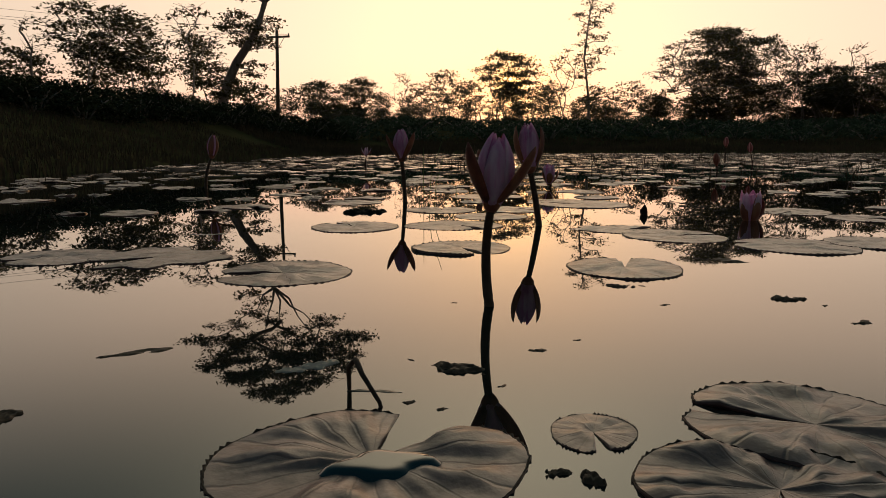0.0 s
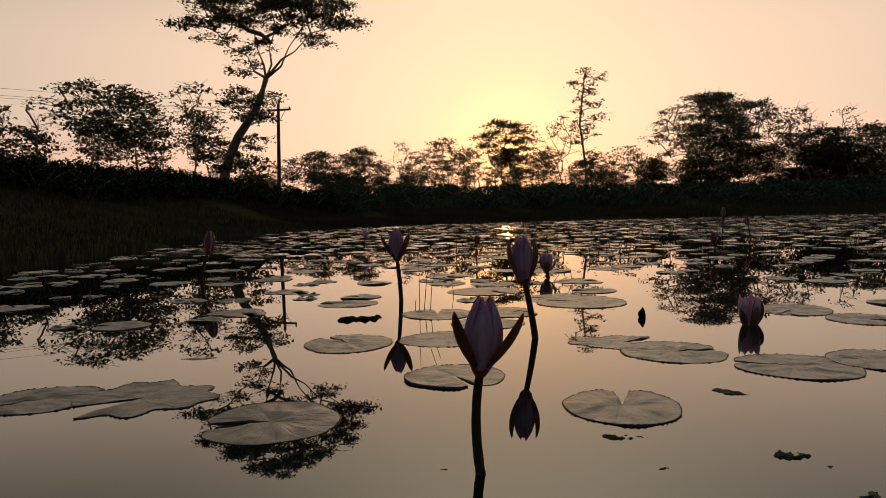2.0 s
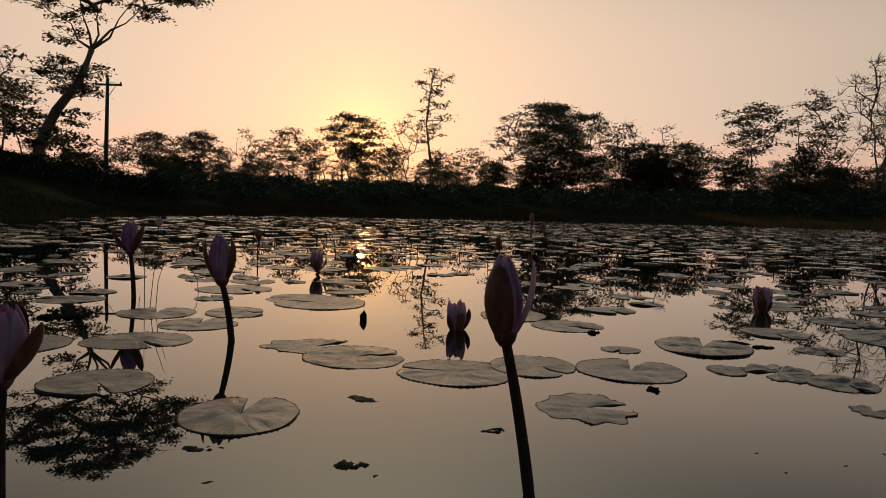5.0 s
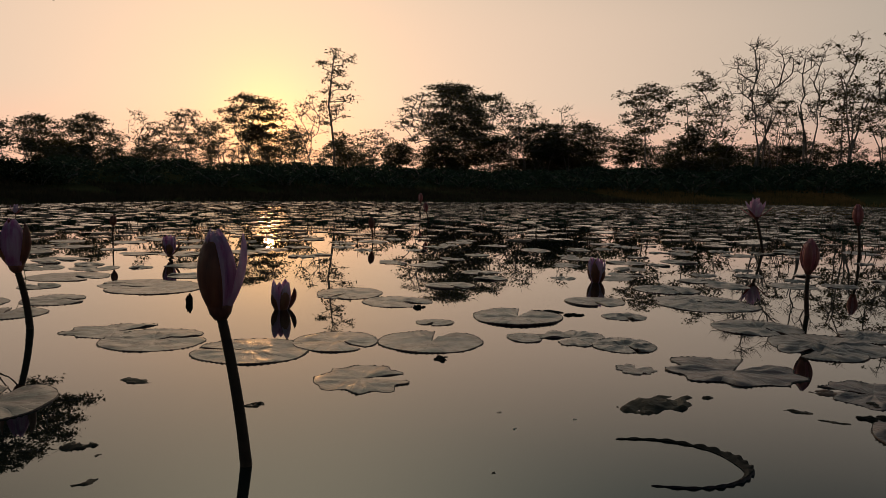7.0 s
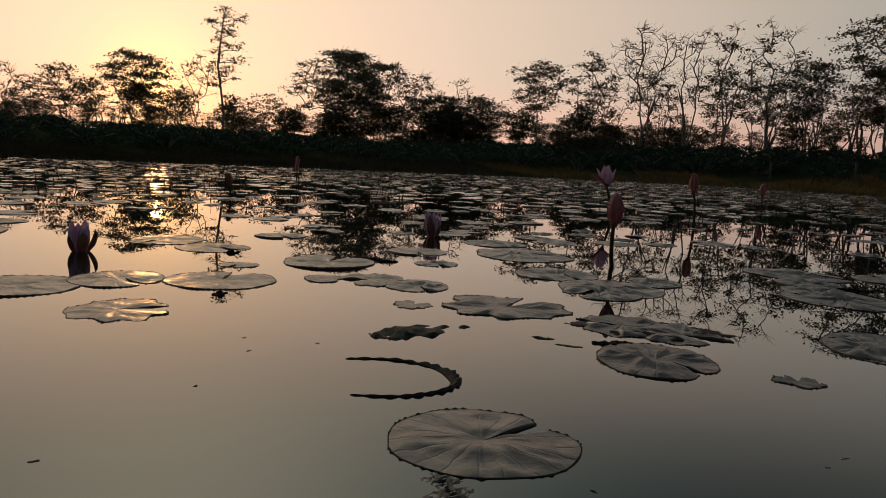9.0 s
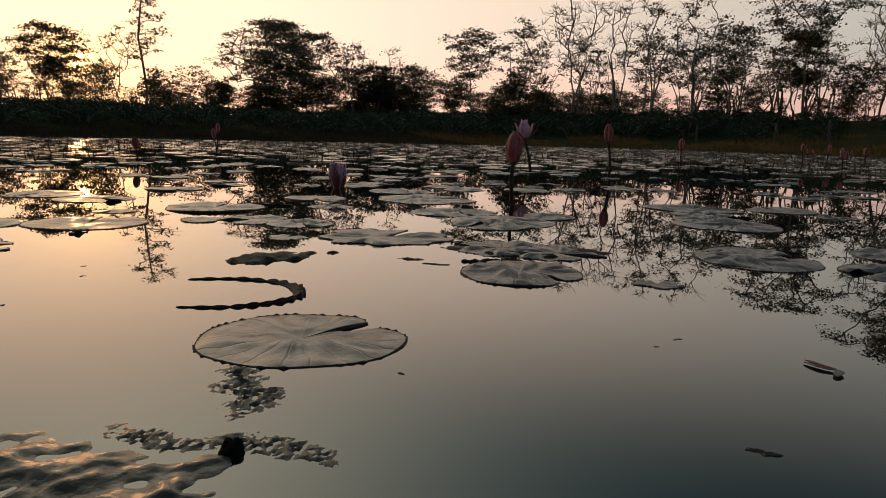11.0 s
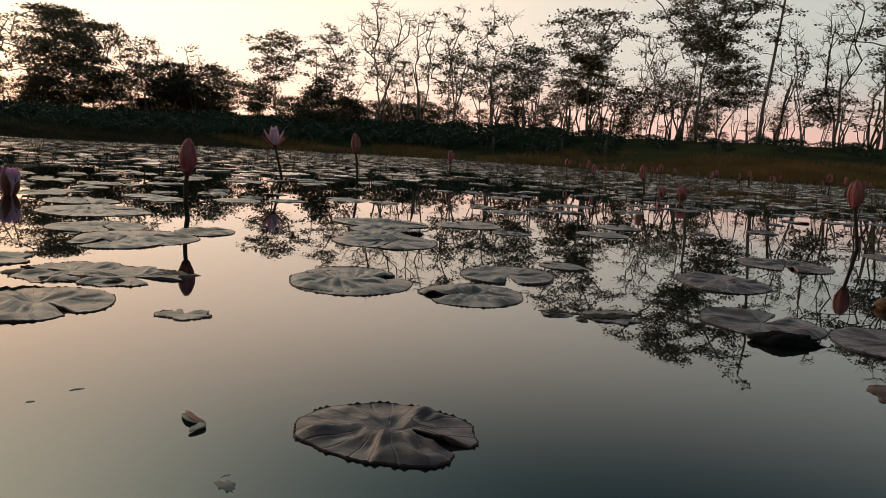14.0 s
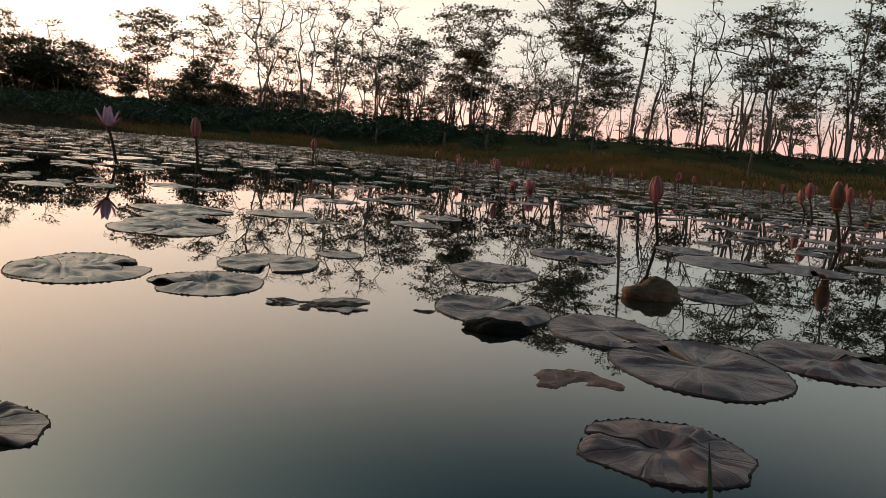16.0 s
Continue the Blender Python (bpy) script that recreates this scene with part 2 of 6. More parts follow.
    fold.inputs["Strength"].default_value, fold.inputs["Distance"].default_value = 0.8, 0.008
    nt.links.new(crease.outputs["Fac"], fold.inputs["Height"])
    nt.links.new(bump.outputs[0], fold.inputs["Normal"])
    nt.links.new(fold.outputs[0], bsdf.inputs["Normal"])


add_veins(PAD_TOP, 19, 0.22)
PAD_OLD = mottled("pad_top_purplish", [(0.125, 0.058, 0.056), (0.21, 0.106, 0.10), (0.31, 0.165, 0.148)], 16, 0.55, 0.3, 110, spec=0.4, per_object=0.3, coat=0.15)
add_veins(PAD_OLD, 19, 0.3)
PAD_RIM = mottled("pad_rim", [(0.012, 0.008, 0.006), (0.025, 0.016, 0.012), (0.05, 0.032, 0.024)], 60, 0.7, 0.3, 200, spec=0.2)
PAD_UNDER = mottled("pad_underside", [(0.05, 0.018, 0.02), (0.09, 0.04, 0.035)], 20, 0.5, 0.3, 120)
PAD_FAR = mottled("pad_far", [(0.136, 0.104, 0.083), (0.205, 0.153, 0.123), (0.275, 0.205, 0.17)], 3, 0.22, 0.2, 40, coat=0.5)
PETAL = mottled("petal", [(0.72, 0.27, 0.56), (0.85, 0.53, 0.75), (0.92, 0.75, 0.87)], 90, 0.55, 0.15, 260, stretch=(1, 1, 0.08), translucent=0.58, per_object=0.3)
PETAL_PALE = mottled("pale_petal", [(0.80, 0.45, 0.66), (0.88, 0.64, 0.79), (0.94, 0.82, 0.89)], 90, 0.55, 0.15, 260, stretch=(1, 1, 0.08), translucent=0.5, per_object=0.2)
SEPAL_RED = mottled("sepal_red", [(0.34, 0.065, 0.065), (0.52, 0.13, 0.12), (0.60, 0.22, 0.18)], 60, 0.5, 0.2, 220, stretch=(1, 1, 0.15), translucent=0.25, per_object=0.3)
PETAL_RED = mottled("petal_red", [(0.64, 0.15, 0.19), (0.80, 0.32, 0.34), (0.86, 0.50, 0.47)], 60, 0.55, 0.15, 200, stretch=(1, 1, 0.12), translucent=0.4, per_object=0.3)
SEPAL = mottled("sepal", [(0.14, 0.036, 0.027), (0.26, 0.075, 0.044), (0.35, 0.13, 0.07)], 60, 0.5, 0.2, 220, stretch=(1, 1, 0.15), translucent=0.15, per_object=0.3)
STEM = mottled("stem", [(0.04, 0.022, 0.016), (0.07, 0.04, 0.025)], 40, 0.6, 0.3, 300, spec=0.25)
STAMEN = mottled("stamen", [(0.5, 0.28, 0.05), (0.6, 0.4, 0.1)], 80, 0.6, 0.2, 300)
BARK = mottled("bark", [(0.115, 0.094, 0.08), (0.205, 0.17, 0.145), (0.30, 0.26, 0.225)], 2.5, 0.9, 0.5, 14, stretch=(1, 1, 0.3))
FOLIAGE = mottled("foliage", [(0.085, 0.078, 0.04), (0.12, 0.108, 0.055), (0.155, 0.13, 0.068)], 0.8, 0.8, 0.0, 6, spec=0.2, translucent=0.55, per_object=0.3)
TEA = mottled("tea_foliage", [(0.036, 0.056, 0.034), (0.056, 0.082, 0.048), (0.08, 0.105, 0.06)], 1.2, 0.8, 0.0, 8, spec=0.15, translucent=0.1, per_object=0.3)
HEDGE = mottled("hedge_foliage", [(0.022, 0.032, 0.016), (0.036, 0.045, 0.022), (0.052, 0.057, 0.028)], 1.2, 0.9, 0.0, 8, spec=0.05, per_object=0.3)
GRASS = mottled("dry_grass", [(0.15, 0.10, 0.045), (0.24, 0.145, 0.06), (0.32, 0.18, 0.08)], 0.7, 0.9, 0.0, 5, spec=0.0, translucent=0.15)
GROUND = mottled("bank_ground", [(0.045, 0.048, 0.022), (0.08, 0.072, 0.033), (0.115, 0.09, 0.044)], 0.5, 1.0, 0.6, 6, spec=0.0)
BANK_GRASS = mottled("bank_grass", [(0.052, 0.040, 0.027), (0.088, 0.065, 0.042), (0.125, 0.088, 0.056)], 0.7, 0.95, 0.0, 5, spec=0.0)
WOOD = mottled("weathered_wood", [(0.08, 0.06, 0.045), (0.14, 0.11, 0.085)], 3, 0.85, 0.4, 30, stretch=(1, 1, 0.2))
METAL = mottled("dull_metal", [(0.18, 0.18, 0.18), (0.28, 0.28, 0.28)], 4, 0.5, 0.1, 40, metallic=0.7)
DEAD_LEAF = mottled("dead_leaf", [(0.028, 0.017, 0.011), (0.06, 0.036, 0.022), (0.10, 0.06, 0.038)], 30, 0.6, 0.7, 150, spec=0.25)
RED_LEAF = mottled("reddish_dead_leaf", [(0.10, 0.05, 0.04), (0.22, 0.09, 0.06), (0.28, 0.14, 0.10)], 25, 0.55, 0.5, 150)
LUMP = mottled("rotten_brown", [(0.03, 0.015, 0.01), (0.16, 0.07, 0.03), (0.27, 0.16, 0.08)], 22, 0.7, 0.6, 140)
BLACK_ROT = mottled("black_rot", [(0.006, 0.005, 0.004), (0.016, 0.012, 0.009)], 30, 0.9, 0.6, 160, spec=0.15)
ALGAE = mottled("pond_scum", [(0.016, 0.011, 0.008), (0.08, 0.06, 0.045), (0.17, 0.13, 0.10)], 70, 0.42, 0.3, 160, spec=0.4)
MUD_LEAF = mottled("wet_decayed_leaf", [(0.03, 0.022, 0.016), (0.10, 0.072, 0.054), (0.19, 0.145, 0.115)], 26, 0.36, 0.4, 90)
BLADE = mottled("grass_blade", [(0.06, 0.09, 0.02), (0.11, 0.15, 0.04)], 20, 0.5, 0.2, 200, stretch=(1, 1, 0.1), translucent=0.35)
PALE = mottled("pale_bract", [(0.42, 0.39, 0.34), (0.64, 0.60, 0.53)], 40, 0.5, 0.3, 200, translucent=0.4)


# ---------------------------------------------------------------- mesh helpers
def mesh_ob(name, verts, faces, mats, parent=None, slots=None, smooth=True):
    me = bpy.data.meshes.new(name)
    me.from_pydata([tuple(v) for v in verts], [], [tuple(f) for f in faces])
    for m in mats if isinstance(mats, (list, tuple)) else [mats]:
        me.materials.append(m)
    if slots is not None:
        me.polygons.foreach_set("material_index", slots)
    if smooth:
        me.polygons.foreach_set("use_smooth", [True] * len(me.polygons))
    me.update()
    ob = new(name, me)
    if parent is not None:
        ob.parent = parent
    return ob


def tube(verts, faces, pts, radii, sides):
    """Adds a tapered tube along pts."""
    n0 = len(verts)
    up = Vector((0.31, 0.17, 0.93)).normalized()
    for i, p in enumerate(pts):
        a = pts[max(0, i - 1)]
        b = pts[min(len(pts) - 1, i + 1)]
        d = (b - a)
        if d.length < 1e-9:
            d = Vector((0, 0, 1))
        d.normalize()
        s = d.cross(up)
        if s.length < 1e-3:
            s = d.cross(Vector((1, 0, 0)))
        s.normalize()
        u = s.cross(d)
        for k in range(sides):
            w = 2 * math.pi * k / sides
            verts.append(p + (s * math.cos(w) + u * math.sin(w)) * radii[i])
    for i in range(len(pts) - 1):
        for k in range(sides):
            a, b = n0 + i * sides + k, n0 + i * sides + (k + 1) % sides
            faces.append((a, b, b + sides, a + sides))
    if sides > 3:
        faces.append(tuple(n0 + (len(pts) - 1) * sides + k for k in range(sides)))
        faces.append(tuple(n0 + sides - 1 - k for k in range(sides)))


# ---------------------------------------------------------------- pond outline and banks
SHORE = np.array([(-2.6, -3.0), (-2.6, 0.0), (-2.5, 2.5), (-2.65, 5.0), (-2.9, 7.5), (-2.7, 10.0), (-2.0, 12.5), (-0.3, 14.5), (3.0, 16.0), (8.0, 17.2), (13.0, 18.0), (17.0, 17.8), (19.3, 16.0), (19.8, 12.0), (18.8, 8.5), (18.6, 5.5), (20.5, 3.2), (24.5, 1.0), (27.5, -3.0), (24.0, -7.0), (16.0, -8.0), (8.0, -7.0), (2.0, -5.0), (-0.8, -4.2)])


def shore_distance(xy):
    """Signed distance to the shore: above zero on land."""
    a, b = SHORE, np.roll(SHORE, -1, 0)
    best = np.full(len(xy), 1e9)
    inside = np.zeros(len(xy), bool)
    for p, q in zip(a, b):
        d = q - p
        t = np.clip(((xy - p) @ d) / (d @ d), 0, 1)
        best = np.minimum(best, np.hypot(*(xy - (p + t[:, None] * d)).T))
        cross = ((p[1] > xy[:, 1]) != (q[1] > xy[:, 1]))
        xi = p[0] + (xy[:, 1] - p[1]) / ((q[1] - p[1]) if abs(q[1] - p[1]) > 1e-9 else 1e-9) * (q[0] - p[0])
        inside ^= cross & (xy[:, 0] < xi)
    return np.where(inside, -best, best)


def smooth(a, b, x):
    t = np.clip((x - a) / (b - a), 0, 1)
    return t * t * (3 - 2 * t)


def ground_height(xy):
    xy = np.atleast_2d(np.asarray(xy, float))
    s = shore_distance(xy)
    az = np.degrees(np.arctan2(xy[:, 0] - 0.5, xy[:, 1] + 0.4))
    left = smooth(-9, -24, az) * (xy[:, 0] < 0)
    right = smooth(24, 60, az)
    top = 0.80 + 0.45 * left + 0.5 * right
    ramp = smooth(0.0, 12.0, s) * (1 - left) + smooth(-0.5, 7.0, s) * left
    h = top * ramp + 0.05 * smooth(0, 0.5, s)
    wave = np.array([noise.noise((x * 0.35, y * 0.35, 0)) for x, y in xy]) * 0.10 + np.array([noise.noise((x * 1.3, y * 1.3, 5)) for x, y in xy]) * 0.03
    h = h + wave * smooth(0.3, 3, s)
    return np.where(s < 0, np.maximum(-0.55, -0.04 + s * 0.35), h)


def ground_z(x, y):
    return float(ground_height([(x, y)])[0])


def build_ground():
    cx, cy = 7.0, 5.0
    radii = np.concatenate([np.arange(0.0, 6.0, 1.0), np.arange(6.0, 40.0, 0.45), 40 * 1.12 ** np.arange(0, 42)])
    na = 220
    ang = np.arange(na) * 2 * np.pi / na
    xy = np.array([(cx + r * np.cos(a), cy + r * np.sin(a)) for r in radii[1:] for a in ang])
    z = ground_height(xy)
    verts = [(cx, cy, -0.55)] + [(x, y, h) for (x, y), h in zip(xy, z)]
    faces = [(0, 1 + k, 1 + (k + 1) % na) for k in range(na)]
    for i in range(len(radii) - 2):
        for k in range(na):
            a, b = 1 + i * na + k, 1 + i * na + (k + 1) % na
            faces.append((a, a + na, b + na, b))
    return tagged(mesh_ob("ground", verts, faces, GROUND), "grassy earth banks sloping down round the pond", "ground", kind="structure")


ground = build_ground()


def build_water():
    c = SHORE.mean(0)
    pts = []
    m = len(SHORE)
    for i in range(m):
        p, q = SHORE[i], SHORE[(i + 1) % m]
        for k in range(4):
            v = p + (q - p) * k / 4
            d = v - c
            pts.append(v + d / np.hypot(*d) * 1.2)
    verts = [(c[0], c[1], 0.0)] + [(x, y, 0.0) for x, y in pts]
    n = len(pts)
    faces = [(0, 1 + (k + 1) % n, 1 + k) for k in range(n)]
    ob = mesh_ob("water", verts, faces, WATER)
    return tagged(ob, "still murky pond water mirroring the evening sky", "water", kind="structure")


water = build_water()


# ---------------------------------------------------------------- trees
def leaf_cloud(centres, rs, size):
    """Small three-sided leaves, one at each centre."""
    c = np.asarray(centres, float)
    n = len(c)
    d = rs.normal(0, 1, (n, 3)) * (1, 1, 0.55)
    d /= np.linalg.norm(d, axis=1)[:, None] + 1e-9
    s = np.cross(d, rs.normal(0, 0.5, (n, 3)) + (0, 0, 1))
    s /= np.linalg.norm(s, axis=1)[:, None] + 1e-9
    ln = (size * rs.uniform(0.6, 1.35, n))[:, None]
    v = np.stack([c - d * ln * 0.5 + s * ln * 0.42, c + d * ln * 0.5, c - d * ln * 0.3 - s * ln * 0.42], 1).reshape(-1, 3)
    return v.tolist(), np.arange(3 * n).reshape(-1, 3).tolist()


def limb_mesh(a, b, ra, rb):
    """Four-sided tapered pieces from the points a to the points b."""
    a, b = np.asarray(a, float), np.asarray(b, float)
    d = b - a
    d /= np.linalg.norm(d, axis=1)[:, None] + 1e-9
    s = np.cross(d, (0.31, 0.17, 0.93))
    s /= np.linalg.norm(s, axis=1)[:, None] + 1e-9
    u = np.cross(s, d)
    ring = []
    for p, r in ((a, np.asarray(ra)), (b + d * np.asarray(rb)[:, None] * 0.4, np.asarray(rb))):
        for k in range(4):
            w = math.pi / 2 * k
            ring.append(p + (s * math.cos(w) + u * math.sin(w)) * r[:, None])
    v = np.stack(ring, 1).reshape(-1, 3)
    i = np.arange(len(a))[:, None] * 8
    f = np.concatenate([i + np.array((k, (k + 1) % 4, (k + 1) % 4 + 4, k + 4)) for k in range(4)])
    return v.tolist(), f.tolist()


def leafy_tree(stems, plates, girth, seed, cfg, label):
    """thing > trunk, crown. stems: polylines from the ground up. plates: x, y, z, radius, height of flat sprays of foliage, which boughs join to the stems."""
    rng, rs = random.Random(seed), np.random.RandomState(seed)
    nodes, parents = [], []
    for st in stems:
        last = -1
        for p, q in zip(st, st[1:]):
            for k in range(4):
                nodes.append(np.array(p) + (np.array(q) - np.array(p)) * k / 4)
                parents.append(last)
                last = len(nodes) - 1
        nodes.append(np.array(st[-1], float))
        parents.append(last)
    bole = len(nodes)
    reach_from = stems[0][-1][2] * cfg.get("limbs_from", 0.55)
    first = np.array([p[2] >= reach_from for p in nodes])
    first[-1] = True
    ends = []
    steep = cfg.get("steep", 1.0)

    def join(p, pool, steps, arch, wob):
        arr = np.array([nodes[i] for i in pool])
        d = np.linalg.norm((arr - p) * (steep, steep, 1), axis=1)
        cost = d * np.where(arr[:, 2] > p[2] + 0.1, 1.7, 1.0) + 0.5 * np.maximum(0, p[2] - arr[:, 2] - 1.2 * d * 0.7)
        last = pool[int(np.argmin(cost))]
        a = nodes[last]
        ln = np.linalg.norm(p - a)
        made = []
        for k in range(1, steps + 1):
            t = k / steps
            q = a + (p - a) * t
            if k < steps:
                q = q + rs.normal(0, wob * ln, 3) + np.array((0, 0, arch * ln * math.sin(math.pi * t)))
            nodes.append(q)
            parents.append(last)
            last = len(nodes) - 1
            made.append(last)
        return made

    network = [i for i in range(bole) if first[i]]
    top = np.array(stems[0][-1], float)
    for x, y, z, r, thick in sorted(plates, key=lambda q: np.linalg.norm(np.array(q[:3]) - top)):
        c = np.array((x, y, z - thick * 0.5))
        made = join(c, network, 4, cfg["arch"], 0.022)
        network += made
        pool = made[-2:]
        count = max(2, int(cfg["fill"] * r * r * 3.14))
        spots = []
        for k in range(count):
            w, q = rng.uniform(0, 6.283), math.sqrt(rng.random())
            edge = 1 + 0.25 * math.sin(3 * w + seed + x) + 0.15 * math.sin(5 * w + z)
            spots.append((q, np.array((x + r * q * edge * math.cos(w), y + r * q * edge * math.sin(w), z + thick * (0.5 - 1.1 * q * q) * rng.uniform(0.2, 1.0) + rng.gauss(0, 0.15 * thick)))))
        for q, p in sorted(spots, key=lambda it: it[0]):
            m = join(p, pool, 2, 0.05, 0.04)
            pool += m
            ends.append(m[-1])
    load = np.zeros(len(nodes))
    for e in ends:
        while e >= 0:
            load[e] += 1
            e = parents[e]
    a, b, ra, rb = [], [], [], []
    for i in range(bole, len(nodes)):
        j = parents[i]
        r = cfg["twig"] * load[i] ** 0.45
        rj = r * 1.12
        a.append(nodes[j]), b.append(nodes[i]), ra.append(min(rj, girth * 0.62)), rb.append(min(r, girth * 0.55))
    centres = []
    for e in ends:
        p = nodes[e]
        for k in range(cfg["twigs"]):
            tip = p + np.array((rng.gauss(0, 1), rng.gauss(0, 1), rng.gauss(cfg["up"], 0.4))) * cfg["spray"]
            a.append(p), b.append(tip), ra.append(0.008), rb.append(0.004)
        if rng.random() < cfg["leafy"]:
            n = cfg["leaves"]
            off = rs.normal(0, 1, (n, 3)) * (cfg["clump"], cfg["clump"], cfg["clump"] * 0.38)
            off[:, 2] -= 0.35 * (off[:, 0] ** 2 + off[:, 1] ** 2)
            centres.append(p + off)
    tv, tf = [], []
    for k, st in enumerate(stems):
        h = [q[2] / max(st[-1][2], 0.1) for q in st]
        slim = 1 if k == 0 else 0.8
        if st[0][2] > 1:
            slim, h = 0.52, [1.0 + 0.35 * i for i in range(len(st))]
        tube(tv, tf, [Vector(q) for q in st], [max(0.02, girth * (1.15 - cfg["taper"] * t) * slim) for t in h], 8)
    lv, lf = limb_mesh(a, b, ra, rb)
    n0 = len(tv)
    tv += lv
    tf += [tuple(n0 + i for i in q) for q in lf]
    tree = new("tree")
    mesh_ob("trunk", tv, tf, BARK, tree)
    if centres:
        lv, lf = leaf_cloud(np.concatenate(centres), rs, cfg["leaf"])
        mesh_ob("crown", lv, lf, FOLIAGE, tree, smooth=False)
    return tagged(tree, label, "tree", "trees on the bank")


LEAFY = dict(arch=0.08, fill=9.0, twig=0.0095, twigs=3, spray=0.20, up=0.3, leafy=1.0, leaves=16, clump=0.20, leaf=0.12, taper=0.6, low=0.42, stems=(1, 2), girth=0.0095, plates=(11, 14), flat=0.16, wide=(0.30, 0.42), shape=((0, 0.5), (0.3, 0.95), (0.65, 1.0), (0.9, 0.7), (1, 0.3)))
KINDS = {
    "umbrella": dict(LEAFY, low=0.52, plates=(24, 28), wide=(0.22, 0.32), flat=0.10, fill=7.5, leafy=0.9, leaves=16, stems=(1, 1), shape=((0, 0.35), (0.35, 0.8), (0.7, 1.0), (0.88, 0.85), (1, 0.5)), label="broad flat-topped shade tree with layered foliage"),
    "canopy": dict(LEAFY, low=0.34, plates=(40, 44), wide=(0.17, 0.27), flat=0.12, fill=5.6, leafy=0.70, leaves=13, clump=0.18, stems=(2, 2), shape=((0, 0.8), (0.3, 1.0), (0.55, 0.95), (0.8, 0.7), (1, 0.3)), label="broad round-topped shade tree with open layered foliage"),
    "leanr": dict(LEAFY, low=0.42, plates=(22, 26), wide=(0.20, 0.30), flat=0.10, fill=7.5, leafy=0.88, stems=(1, 1), lean=-0.16, shape=((0, 0.4), (0.4, 0.9), (0.7, 1.0), (0.88, 0.8), (1, 0.4)), label="leaning shade tree with layered flat foliage"),
    "dome": dict(LEAFY, low=0.36, plates=(12, 14), label="round-crowned tree, dark against the sky"),
    "dense": dict(LEAFY, low=0.38, plates=(12, 15), wide=(0.36, 0.48), flat=0.18, fill=10, leaves=17, clump=0.20, leafy=0.92, label="dark tree with a dense rounded crown"),
    "bush": dict(LEAFY, low=0.05, plates=(13, 15), wide=(0.38, 0.5), flat=0.24, fill=11.0, leaves=22, clump=0.22, stems=(2, 3), shape=((0, 0.9), (0.4, 1.0), (0.8, 0.75), (1, 0.3)), label="low dense dark tree, leafy down to the ground"),
    "airy": dict(LEAFY, low=0.45, plates=(16, 20), wide=(0.28, 0.38), flat=0.11, fill=8.5, leafy=0.82, leaves=14, clump=0.17, stems=(1, 2), label="open shade tree with thin scattered foliage"),
    "sparse": dict(LEAFY, low=0.42, plates=(11, 13), wide=(0.28, 0.40), flat=0.18, fill=8.0, leafy=0.62, leaves=13, clump=0.16, twigs=3, spray=0.22, up=0.8, arch=-0.02, steep=1.7, stems=(2, 3), girth=0.0085, label="upright tree with thin branches and few leaves"),
    "bare": dict(LEAFY, low=0.38, plates=(14, 16), wide=(0.30, 0.42), flat=0.24, fill=9.0, leafy=0.14, leaves=9, clump=0.14, twigs=4, spray=0.20, up=0.9, arch=-0.03, steep=1.8, stems=(2, 3), girth=0.009, shape=((0, 0.5), (0.4, 0.9), (0.8, 1.0), (1, 0.7)), label="tall nearly leafless tree with upswept branches"),
    "snag": dict(LEAFY, low=0.5, plates=(3, 4), wide=(0.3, 0.4), flat=0.2, fill=1.5, leafy=0.0, twigs=3, spray=0.25, up=0.6, twig=0.02, stems=(1, 1), girth=0.02, label="small dead tree with bare twisted boughs"),
    "slim": dict(LEAFY, low=0.35, limbs_from=0.3, leader=0.93, plates=(11, 13), wide=(0.26, 0.42), flat=0.10, fill=8, leafy=0.85, leaves=20, clump=0.16, stems=(1, 1), girth=0.0085, lean=0.08, shape=((0, 0.7), (0.5, 1.0), (1, 0.6)), label="tall curving tree with a few tufts of leaves"),
    "tall": dict(LEAFY, low=0.40, limbs_from=0.3, leader=0.95, plates=(13, 14), wide=(0.28, 0.44), flat=0.17, fill=9, leafy=0.8, leaves=15, clump=0.15, stems=(1, 1), girth=0.009, shape=((0, 0.55), (0.35, 0.9), (0.6, 0.7), (0.8, 1.0), (1, 0.5)), label="tall slender tree with sparse tufts of leaves"),
    "sun": dict(LEAFY, low=0.40, plates=(14, 16), wide=(0.30, 0.42), flat=0.13, fill=12, stems=(1, 2), shape=((0, 0.45), (0.45, 0.85), (0.75, 1.0), (0.9, 0.85), (1, 0.5)), label="flat-topped shade tree before the setting sun"),
    "stems": dict(LEAFY, low=0.45, plates=(7, 9), wide=(0.4, 0.55), flat=0.3, fill=5, leafy=0.3, leaves=9, clump=0.14, twigs=3, spray=0.18, up=0.9, arch=-0.02, steep=1.8, stems=(2, 4), girth=0.010, label="slender bare trees standing close together"),
    "under": dict(LEAFY, low=0.52, plates=(8, 10), wide=(0.35, 0.5), flat=0.16, fill=9, leafy=0.85, leaves=14, clump=0.17, stems=(2, 3), girth=0.013, label="thin straight tree in a dense stand"),
}
GROWN = []


